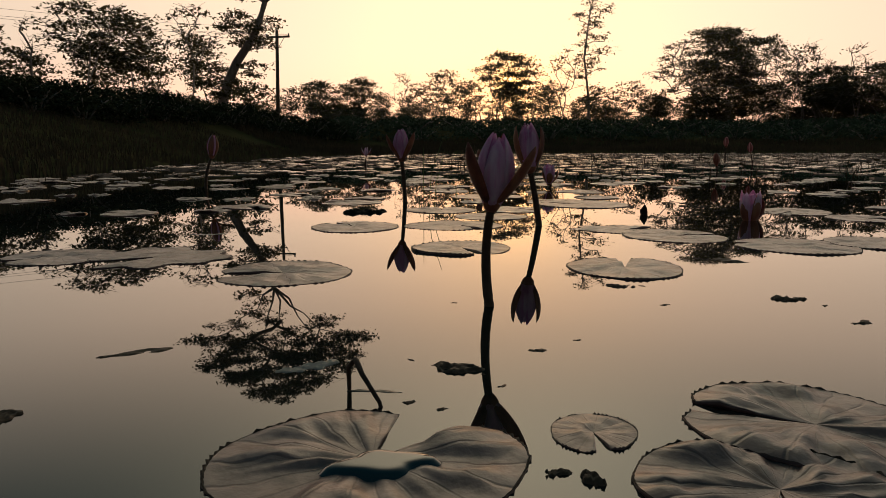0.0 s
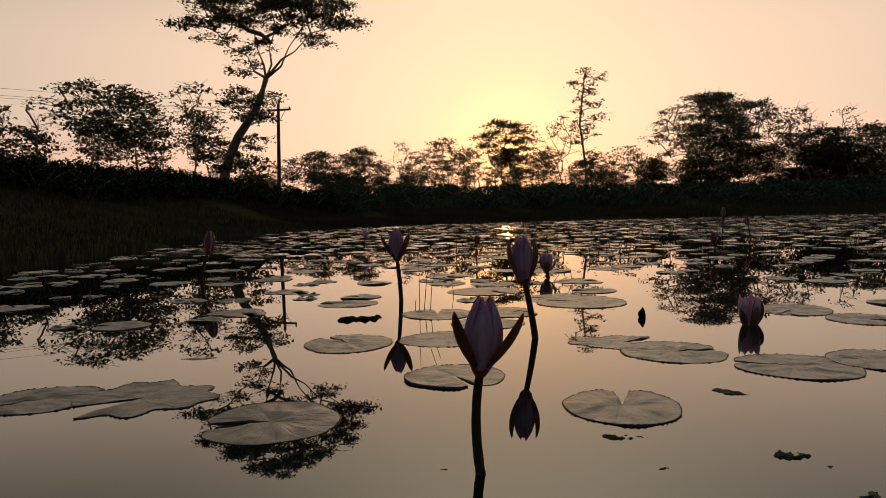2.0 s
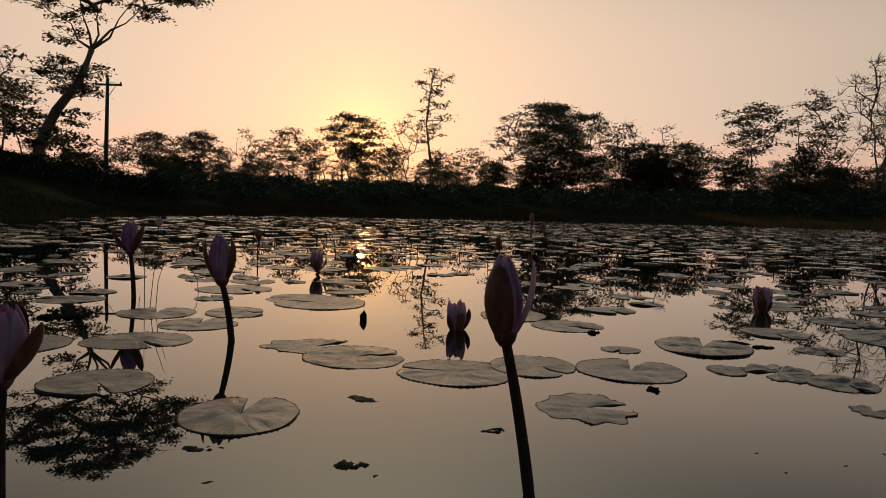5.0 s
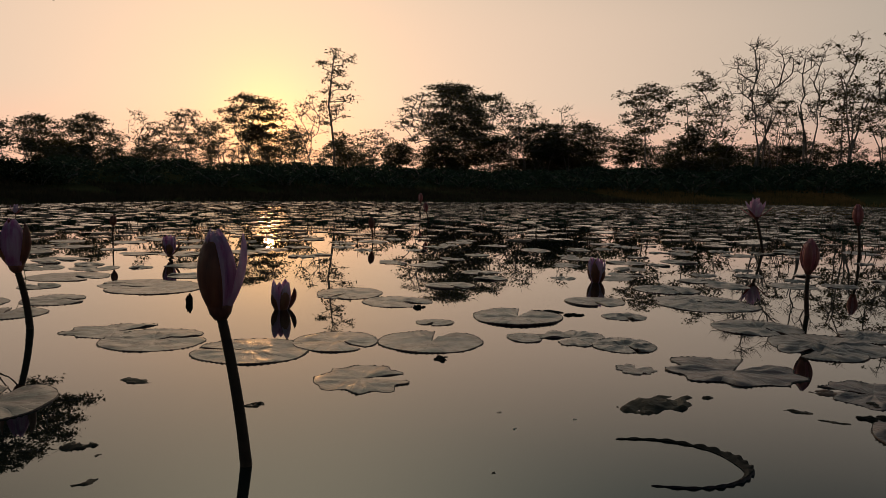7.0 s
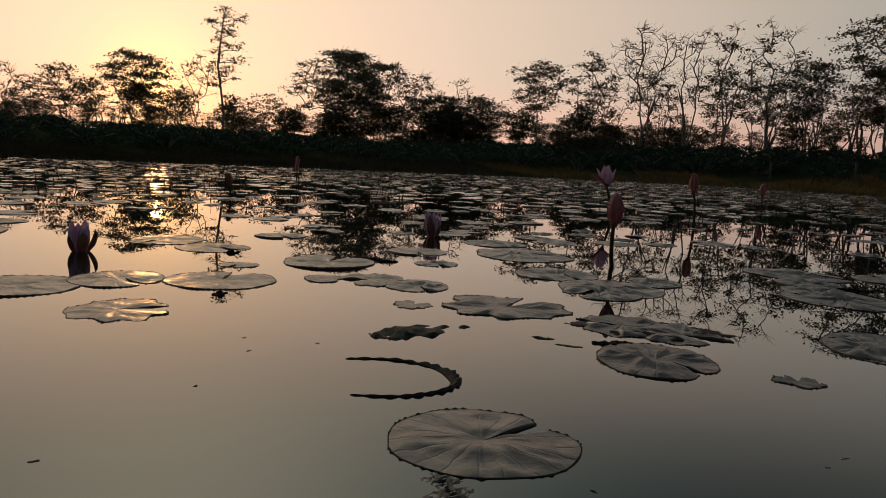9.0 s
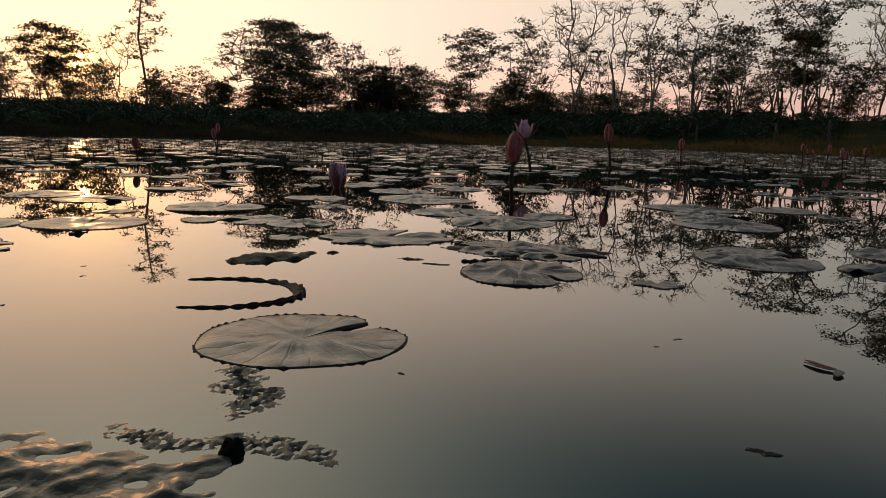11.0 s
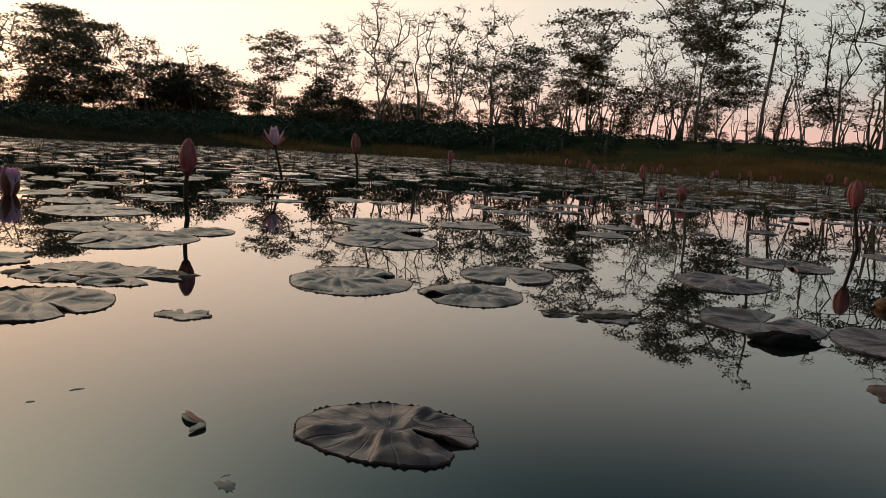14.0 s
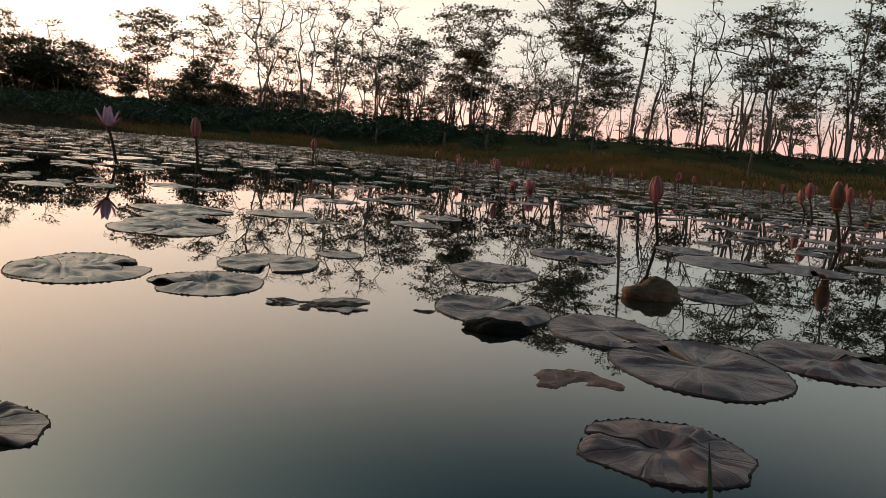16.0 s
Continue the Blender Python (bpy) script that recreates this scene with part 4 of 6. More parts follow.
# ---------------------------------------------------------------- pole
def utility_pole():
    x, y = -8.3, 34.8
    z = ground_z(x, y)
    pole = new("utility_pole")
    pole.matrix_basis = pose(x, y, z, 0, 1.0, 0)
    h = 5.5 - z
    v, f = [], []
    tube(v, f, [Vector((0, 0, -0.2)), Vector((0, 0, h * 0.5)), Vector((0, 0, h))], [0.10, 0.085, 0.07], 10)
    mesh_ob("post", v, f, WOOD, pole)
    v, f = [], []
    tube(v, f, [Vector((-0.52, 0, h - 0.33)), Vector((0.0, 0, h - 0.30)), Vector((0.6, 0, h - 0.27))], [0.05, 0.055, 0.05], 4)
    arm = mesh_ob("crossarm", v, f, WOOD, pole)
    for dx in (-0.48, 0.0, 0.55):
        v, f = [], []
        zz = h if dx == 0.0 else h - 0.30 + 0.05 * dx
        tube(v, f, [Vector((dx, 0, zz)), Vector((dx, 0, zz + 0.08)), Vector((dx, 0, zz + 0.14))], [0.02, 0.045, 0.03], 8)
        mesh_ob("insulator", v, f, METAL, pole if dx == 0.0 else arm)
    v, f = [], []
    tube(v, f, [Vector((0, -0.08, h - 0.95)), Vector((0.35, -0.05, h - 0.33))], [0.015, 0.015], 5)
    mesh_ob("brace", v, f, METAL, pole)
    tagged(pole, "weathered wooden utility pole with one crossarm", "utility pole")
    for dx in (-0.48, 0.0, 0.55):
        v, f = [], []
        a = Vector((x + dx, y, z + h + (0.12 if dx == 0.0 else -0.2)))
        e = a + Vector((-26, -22, 1.4))
        pts = [a.lerp(e, k / 14) - Vector((0, 0, 1.0 * 4 * (k / 14) * (1 - k / 14))) for k in range(15)]
        tube(v, f, pts, [0.006] * 15, 4)
        tagged(mesh_ob("power_line", v, f, METAL), "thin sagging overhead wire from the pole", "wire", "power lines")


utility_pole()


# ---------------------------------------------------------------- lily pads
def pad_mesh(name, r, k, notch, style, seed, nang, nrad, thick=0.002, split=False, open_by=0, ruffle=1.0):
    """A notched, toothed floating leaf. k: its depth against its width."""
    rng = random.Random(seed)
    gap = radians(rng.uniform(9, 22)) if style != "ragged" else radians(rng.uniform(15, 50))
    if open_by:
        gap = radians(open_by)
    ph = [rng.uniform(0, 6.28) for _ in range(8)]
    amp = {"big": 0.0115, "wavy": 0.0105, "flat": 0.0048, "tilt": 0.0050, "curl": 0.0050, "ragged": 0.0046}[style] * min(1.0, r / 0.09) * ruffle
    bites = [rng.choice((0.0, 0.5, 1.0, 1.0)) for _ in range(nang + 1)]
    tilt = rng.uniform(0, 6.28)
    verts, faces, slots, rings = [], [], [], []
    for layer in (0, 1):
        for i in range(nrad + 1):
            q = 0.984 * (i / (nrad - 1)) ** 0.8 if i < nrad else 1.0
            for j in range(nang + 1):
                w = radians(notch) + gap / 2 + (2 * math.pi - gap) * j / nang
                edge = 1 + 0.025 * math.sin(2 * w + ph[0]) + 0.02 * math.sin(3 * w + ph[1]) + 0.012 * math.sin(7 * w + ph[2])
                if nang > 40:
                    edge += (0.012 * (j % 2 == 0) * bites[j] - 0.004) * q ** 40
                if style == "wavy":
                    edge += 0.09 * noise.noise((2 * math.cos(w) + seed, 2 * math.sin(w), 3)) + 0.03 * noise.noise((7 * math.cos(w), 7 * math.sin(w) + seed, 3))
                if style == "ragged":
                    edge *= 0.84 + 0.16 * abs(math.sin(1.5 * w + ph[3])) + 0.05 * math.sin(9 * w + ph[4]) + 0.22 * noise.noise((2.6 * math.cos(w) + seed, 2.6 * math.sin(w), 0))
                near = min(j, nang - j) / nang
                edge *= 1 - 0.10 * math.exp(-(near * 40) ** 2) * (style != "ragged")
                rr = r * edge * q
                x, y = rr * math.cos(w), rr * math.sin(w) * k
                swirl = noise.noise((2.2 * math.cos(w) + seed, 2.2 * math.sin(w), 1.5 * q))
                vein = abs(math.sin(w * (4.5 if style == "big" else 5.5) + ph[5] + 0.3 * math.sin(q * 5) + 2.2 * swirl)) * (0.7 + 0.9 * noise.noise((3 * math.cos(w), 3 * math.sin(w) + seed, 2 * q)))
                z = 0.0010 + amp * (0.55 * vein * q ** 1.2 + 0.5 * math.sin(3 * w + ph[6] + 2.5 * q) * q ** 2 + 0.35 * math.sin(5 * w + ph[7] - 3 * q) * q)
                z += 0.35 * amp * (noise.noise((x * 45 + seed, y * 45, 1)) + 0.6 * noise.noise((x * 110, y * 110 + seed, 2))) * min(1, q * 3)
                if style in ("wavy", "flat"):
                    z += amp * (0.9 * math.exp(-((q - 0.33) / 0.14) ** 2) * (0.6 + 0.4 * math.sin(w + ph[3])) - 0.5 * math.exp(-(q / 0.16) ** 2))
                settle = min(1.0, max(0.0, (q - 0.66) / 0.32)) ** 2 * (0.85 if style == "big" else 0.96)
                z = z * (1 - settle) + 0.0005 * settle
                if q > 0.8:
                    rim = (q - 0.8) / 0.2
                    lifted = max(0, math.sin(2 * w + ph[1]) * math.sin(3 * w + ph[2]) - 0.1)
                    z += 0.0016 * lifted * rim ** 2 * min(1, r / 0.07)
                if i == nrad and nang > 60 and j % 2 == 0 and bites[j] > 0.4:
                    z += 0.0016 * bites[j]
                side = math.cos(w - tilt) * q
                if style == "tilt":
                    z += 0.005 * max(0.0, side - 0.25) ** 1.4 * r / 0.1
                if style == "curl":
                    z += 0.013 * max(0.0, side - 0.55) ** 1.3 * r / 0.1
                z = max(z, 0.0004)
                low = z - thick if z > 0.0055 else min(z - thick, -0.0012)
                verts.append((x, y, low if layer else z))
    row = nang + 1
    half = row * (nrad + 1)
    lifted_off = max(v[2] for v in verts[:half]) > (0.008 if split else 0.02)
    for i in range(nrad):
        for j in range(nang):
            a = i * row + j
            faces.append((a, a + row, a + row + 1, a + 1))
            slots.append(0)
            rings.append(i)
            if lifted_off:
                faces.append((half + a, half + a + 1, half + a + row + 1, half + a + row))
                slots.append(1)
                rings.append(i)
    for j in range(nang):
        a = nrad * row + j
        faces.append((a, a + half, a + half + 1, a + 1))
        slots.append(1)
        rings.append(nrad)
    for i in range(nrad):
        for j, flip in ((0, False), (nang, True)):
            a = i * row + j
            q = (a, a + half, a + half + row, a + row)
            faces.append(tuple(reversed(q)) if flip else q)
            slots.append(1)
            rings.append(i)
    if split:
        return verts, faces, slots, rings
    return pad_data(name, verts, faces, slots)


def pad_data(name, verts, faces, slots, top=PAD_TOP):
    me = bpy.data.meshes.new(name)
    me.from_pydata(verts, [], faces)
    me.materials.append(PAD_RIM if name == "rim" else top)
    me.materials.append(PAD_UNDER)
    me.polygons.foreach_set("material_index", slots)
    me.polygons.foreach_set("use_smooth", [True] * len(faces))
    me.update()
    return me


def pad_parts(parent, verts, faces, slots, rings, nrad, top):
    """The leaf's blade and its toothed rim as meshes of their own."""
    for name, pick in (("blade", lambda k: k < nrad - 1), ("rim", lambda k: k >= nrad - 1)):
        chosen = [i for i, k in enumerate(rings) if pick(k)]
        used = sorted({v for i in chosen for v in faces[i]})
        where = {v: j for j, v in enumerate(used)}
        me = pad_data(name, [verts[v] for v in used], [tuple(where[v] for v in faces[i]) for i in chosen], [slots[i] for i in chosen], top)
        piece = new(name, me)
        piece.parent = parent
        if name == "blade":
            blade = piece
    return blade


PADS = []
OLD = ((1.635, 0.845), (1.771, 0.639), (1.835, 0.549), (1.657, 0.426), (1.737, -0.190))   # leaves turning purplish
PAD_WORDS = {"wavy": "wide lily pad with shallow folds and a toothed rim", "big": "large wavy lily pad with a toothed rim, floating on the water", "flat": "flat round notched lily pad floating on the water", "tilt": "lily pad with one edge lifted off the water", "curl": "lily pad with its rim curled upward", "ragged": "ragged half-eaten lily pad breaking apart on the water"}


def near_pad(x, y, r, k, turn, notch, style, open_by=0, puddle=None):
    fine = r > 0.03 and math.hypot(x - 0.8, y + 0.2) < 2.6
    nrad = 9 if fine else 5
    ob = new("lily_pad")
    blade = pad_parts(ob, *pad_mesh("lily_pad", r, k, notch - turn, style, len(PADS) + 1, 120 if fine else 48, nrad, split=True, open_by=open_by, ruffle=1.9 if x > 1.3 and r > 0.05 and style != "wavy" else 1.0), nrad, PAD_OLD if (x > 2.0 and y < 0.1) or (x, y) in OLD else PAD_TOP)
    if puddle:
        px, py, pw, pd, pz = puddle
        v, f = [], []
        for i in range(9):
            for j in range(36):
                w = 2 * math.pi * j / 36
                e = 1 + 0.10 * math.sin(2 * w + 0.6) + 0.15 * math.cos(4 * w - 0.9)
                q = i / 8
                v.append((px + pw * e * q * math.cos(w), py + pd * e * q * math.sin(w), pz * (1 - q ** 8) + 0.001))
        for i in range(8):
            for j in range(36):
                a, b = i * 36 + j, i * 36 + (j + 1) % 36
                f.append((a, a + 36, b + 36, b))
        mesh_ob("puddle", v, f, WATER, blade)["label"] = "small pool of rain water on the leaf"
    ob.matrix_basis = pose(x, y, 0.0002 * (len(PADS) % 5), 0, 0, turn)
    PADS.append((x, y, r))
    words = PAD_WORDS[style]
    if (x > 2.0 and y < 0.1) or (x, y) in OLD:
        words = words.replace("lily pad", "purplish lily pad")
    return tagged(ob, words, "lily pad", "lily pads")


near_pad(-0.055, 0.218, 0.112, 0.80, 6, 63, "big", 42, (0.006, -0.016, 0.034, 0.021, 0.0065))
near_pad(0.105, 0.266, 0.032, 1.15, -12, 274, "flat")
near_pad(0.278, 0.281, 0.103, 0.87, -28, 155, "big", 14)
near_pad(0.203, 0.175, 0.088, 0.80, -26, 250, "big")
near_pad(0.302, 0.989, 0.100, 1.08, -8, 78, "flat")
near_pad(-0.279, 0.931, 0.113, 1.02, 14, 196, "flat")
near_pad(0.021, 1.225, 0.100, 1.07, -1, 292, "tilt")
near_pad(-0.248, 1.597, 0.112, 1.08, 8, 133, "flat")
near_pad(-0.739, 1.088, 0.102, 0.97, 30, 217, "flat")
near_pad(-0.553, 1.089, 0.122, 1.05, 23, 225, "ragged")
near_pad(0.431, 1.551, 0.116, 0.80, -9, 24, "ragged")
near_pad(0.524, 1.430, 0.121, 1.00, -13, 5, "flat")
near_pad(0.726, 1.265, 0.130, 0.91, -22, 158, "flat")
near_pad(0.920, 1.313, 0.099, 1.08, -27, 301, "flat")
near_pad(1.133, 1.261, 0.121, 1.00, -28, 57, "flat")
near_pad(0.908, 0.983, 0.089, 1.15, -12, 350, "ragged")
near_pad(-0.030, 2.074, 0.117, 0.94, 9, 93, "flat")
near_pad(0.117, 1.869, 0.109, 0.88, 6, 84, "flat")
near_pad(0.202, 2.088, 0.092, 1.15, 3, 358, "flat")
near_pad(0.468, 2.317, 0.166, 0.99, -3, 169, "flat")
near_pad(0.007, 1.636, 0.132, 0.80, 10, 301, "flat")
near_pad(1.047, 2.021, 0.072, 1.15, -18, 171, "flat")
near_pad(1.213, 1.482, 0.051, 0.86, -18, 230, "flat")
near_pad(1.464, 1.513, 0.128, 1.05, -24, 54, "tilt")
near_pad(1.094, 2.045, 0.110, 1.15, -11, 229, "flat")
near_pad(1.202, 1.840, 0.107, 1.03, -15, 312, "flat")
near_pad(1.479, 1.220, 0.078, 1.15, -29, 188, "ragged")
near_pad(1.555, 1.111, 0.072, 1.15, -33, 267, "flat")
near_pad(1.365, 1.253, 0.040, 1.09, -25, 242, "flat")
near_pad(1.635, 0.845, 0.128, 0.95, -41, 23, "ragged")
near_pad(2.025, 1.215, 0.112, 1.06, -42, 273, "flat")
near_pad(2.030, 0.992, 0.127, 1.05, -47, 213, "flat")
near_pad(2.135, 1.583, 0.140, 1.05, -38, 108, "flat")
near_pad(2.211, 1.911, 0.096, 1.15, -35, 11, "flat")
near_pad(0.148, 2.674, 0.149, 0.91, 9, 312, "flat")
near_pad(0.396, 2.418, 0.121, 1.08, 5, 170, "flat")
near_pad(1.765, 1.442, 0.062, 0.99, -33, 259, "flat")
near_pad(2.170, 1.630, 0.145, 0.91, -33, 316, "flat")
near_pad(2.237, 1.889, 0.102, 1.15, -32, 257, "flat")
near_pad(1.366, 1.242, 0.043, 1.15, -18, 332, "flat")
near_pad(1.771, 0.639, 0.088, 1.15, -42, 142, "ragged")
near_pad(1.835, 0.549, 0.079, 1.15, -47, 288, "ragged")
near_pad(1.657, 0.426, 0.095, 1.10, -45, 281, "flat")
near_pad(2.601, 0.836, 0.093, 1.15, -55, 337, "flat")
near_pad(2.827, 1.082, 0.155, 0.80, -54, 316, "flat")
near_pad(1.454, 0.911, 0.039, 1.11, -25, 35, "ragged")
near_pad(1.232, 0.226, 0.101, 0.95, -20, 9, "flat")
near_pad(1.786, 0.270, 0.034, 0.85, -48, 49, "ragged")
near_pad(2.110, 0.365, 0.083, 1.15, -54, 78, "flat")
near_pad(1.737, -0.190, 0.075, 0.86, -59, 284, "wavy", 18)
near_pad(2.130, 0.355, 0.107, 1.15, -47, 348, "curl")
near_pad(2.233, 0.165, 0.086, 1.15, -56, 157, "flat")
near_pad(2.444, 0.261, 0.092, 1.15, -58, 226, "tilt")
near_pad(1.965, 0.944, 0.092, 1.15, -28, 183, "flat")
near_pad(2.216, 1.041, 0.072, 1.15, -33, 139, "flat")
near_pad(2.162, 1.561, 0.141, 0.87, -25, 126, "flat")
near_pad(2.550, 0.713, 0.107, 1.15, -48, 211, "flat")
near_pad(2.549, 0.741, 0.130, 1.15, -40, 210, "flat")
near_pad(2.710, 0.944, 0.091, 1.15, -39, 326, "flat")
near_pad(2.804, -0.014, 0.094, 1.15, -66, 246, "flat")
near_pad(2.244, 0.002, 0.024, 1.15, -52, 334, "ragged")
near_pad(2.303, -0.058, 0.045, 1.15, -57, 308, "ragged")
near_pad(2.475, -0.217, 0.088, 1.15, -60, 357, "curl")
near_pad(2.509, -0.391, 0.088, 1.15, -69, 242, "tilt")
near_pad(2.431, -0.546, 0.108, 1.15, -76, 59, "curl")
near_pad(2.623, -0.662, 0.096, 1.15, -84, 310, "flat")
near_pad(3.007, -0.406, 0.079, 1.15, -76, 347, "flat")
near_pad(2.131, -0.600, 0.076, 0.93, -74, 110, "wavy", 16)
near_pad(2.769, -0.033, 0.079, 1.15, -59, 326, "flat")
near_pad(3.238, 0.011, 0.108, 1.15, -65, 205, "flat")
near_pad(2.556, -0.555, 0.032, 1.15, -78, 257, "flat")
near_pad(3.783, -0.111, 0.088, 1.15, -74, 76, "flat")
near_pad(3.585, -0.284, 0.132, 1.15, -77, 299, "flat")
near_pad(3.724, -0.472, 0.109, 1.15, -82, 206, "flat")
near_pad(2.651, 0.279, 0.047, 1.10, -47, 103, "flat")

PAD_STOCK = [pad_mesh("lily_pad", 0.12, 1.0, 0, s, 200 + i, 40, 6, ruffle=1.7) for i, s in enumerate(("flat", "ragged", "tilt", "curl", "flat", "ragged"))]
EYES = np.array([eye[:2] for t, eye, target, roll in PATH][::2])


def scatter_pads():
    """Pads drift apart near the bank where one stands and close up farther out."""
    rng = random.Random(4)
    cell, grid, found = 0.3, {}, []
    for x, y, r in PADS:
        grid.setdefault((int(x // cell), int(y // cell)), []).append((x, y, r))
    tries = np.array([(rng.uniform(-3, 27), rng.uniform(-3.0, 18.5)) for _ in range(40000)])
    s = shore_distance(tries)
    near = np.min(np.hypot(tries[:, None, 0] - EYES[None, :, 0], tries[:, None, 1] - EYES[None, :, 1]), axis=1)
    for (x, y), d, m in zip(tries, s, near):
        az = math.degrees(math.atan2(x - 0.8, y + 0.4))
        if d > -0.12 or m < 2.15 or az < -45 or az > 100:
            continue
        want = 0.10 if m < 2.9 else 0.22 if m < 4.0 else 0.34 if m < 6 else 0.50
        want *= 0.55 + 0.9 * (noise.noise((x * 0.55, y * 0.55, 9)) + 0.5)
        if rng.random() > want:
            continue
        r = rng.uniform(0.04, 0.112)
        gx, gy = int(x // cell), int(y // cell)
        clash = False
        for i in (-1, 0, 1):
            for j in (-1, 0, 1):
                for px, py, pr in grid.get((gx + i, gy + j), ()):
                    if math.hypot(px - x, py - y) < (pr + r) * 0.88:
                        clash = True
        if clash:
            continue
        grid.setdefault((gx, gy), []).append((x, y, r))
        found.append((m, x, y, r))
    found.sort()
    return found


rng = random.Random(15)
FIELD = scatter_pads()
for i, (m, x, y, r) in enumerate(FIELD[:260]):
    ob = new("lily_pad", PAD_STOCK[rng.randrange(6)])
    k = r / 0.12
    ob.matrix_basis = pose(x, y, 0.0003 * (i % 5), rng.gauss(0, 0.25), rng.gauss(0, 0.25), rng.uniform(0, 360)) @ Matrix.Diagonal((k, k * rng.uniform(0.88, 1.05), 1, 1))
    tagged(ob, "flat notched lily pad floating among many others", "lily pad", "lily pads")
v, f = [], []
for m, x, y, r in FIELD[260:]:
    n0, sides, spin = len(v), 9, rng.uniform(0, 6.28)
    tx, ty = rng.gauss(0, 0.03), rng.gauss(0, 0.03)
    lift = 0.002 + abs(rng.gauss(0, 0.0012)) + (0.012 * rng.random() if rng.random() < 0.06 else 0)
    ring = []
    for k in range(sides + 1):
        w = spin + 0.25 + (2 * math.pi - 0.5) * k / sides
        rr = r * (1 + 0.05 * math.sin(3 * w + spin))
        px, py = rr * math.cos(w), rr * math.sin(w)
        ring.append((px, py, max(0.003, lift + px * tx + py * ty + 0.002 * max(0, math.sin(2 * w + 3 * spin)))))
    v.append((x, y, lift))
    v.extend((x + px, y + py, z) for px, py, z in ring)
    v.extend((x + px * 0.99, y + py * 0.99, -0.003) for px, py, z in ring)
    for k in range(sides):
        f.append((n0, n0 + 1 + k, n0 + 2 + k))
        f.append((n0 + 1 + k, n0 + 2 + sides + k, n0 + 3 + sides + k, n0 + 2 + k))
tagged(mesh_ob("lily_pad_field", v, f, PAD_FAR, smooth=False), "dense field of lily pads covering the far water", "lily pads", kind="stuff")


# ---------------------------------------------------------------- water lilies
def petal_mesh(length, width, angle, cup, tip_in, rng, wrap=0.0, close=0.95):
    """A lance-shaped petal in the plane y=0, leaning out towards +x by angle."""
    ns, nw = 9, 4
    verts, faces = [], []
    for layer in (0, 1):
        for i in range(ns + 1):
            s = i / ns
            w = width * (math.sin(math.pi * min(1, s * 0.86 + 0.10)) ** 0.8) * (1 if s < 0.99 else 0.15)
            out = math.sin(angle) * s * length + wrap * math.sin(math.pi * min(1.0, s * close + 0.05)) ** 0.75 - tip_in * s ** 3 * length
            up = length * (s * math.cos(angle) + 0.05 * tip_in * s)
            for j in range(nw + 1):
                u = j / nw * 2 - 1
                verts.append((0.006 + out - cup * w * u * u - layer * 0.0012, u * w * 0.5, up))
    row = nw + 1
    half = row * (ns + 1)
    for i in range(ns):
        for j in range(nw):
            a = i * row + j
            faces.append((a, a + 1, a + row + 1, a + row))
            faces.append((half + a, half + a + row, half + a + row + 1, half + a + 1))
    rim = [j for j in range(row)] + [i * row + nw for i in range(1, ns + 1)] + [ns * row + j for j in range(nw - 1, -1, -1)] + [i * row for i in range(ns - 1, 0, -1)]
    for a, b in zip(rim, rim[1:] + rim[:1]):
        faces.append((a, a + half, b + half, b))
    return verts, faces


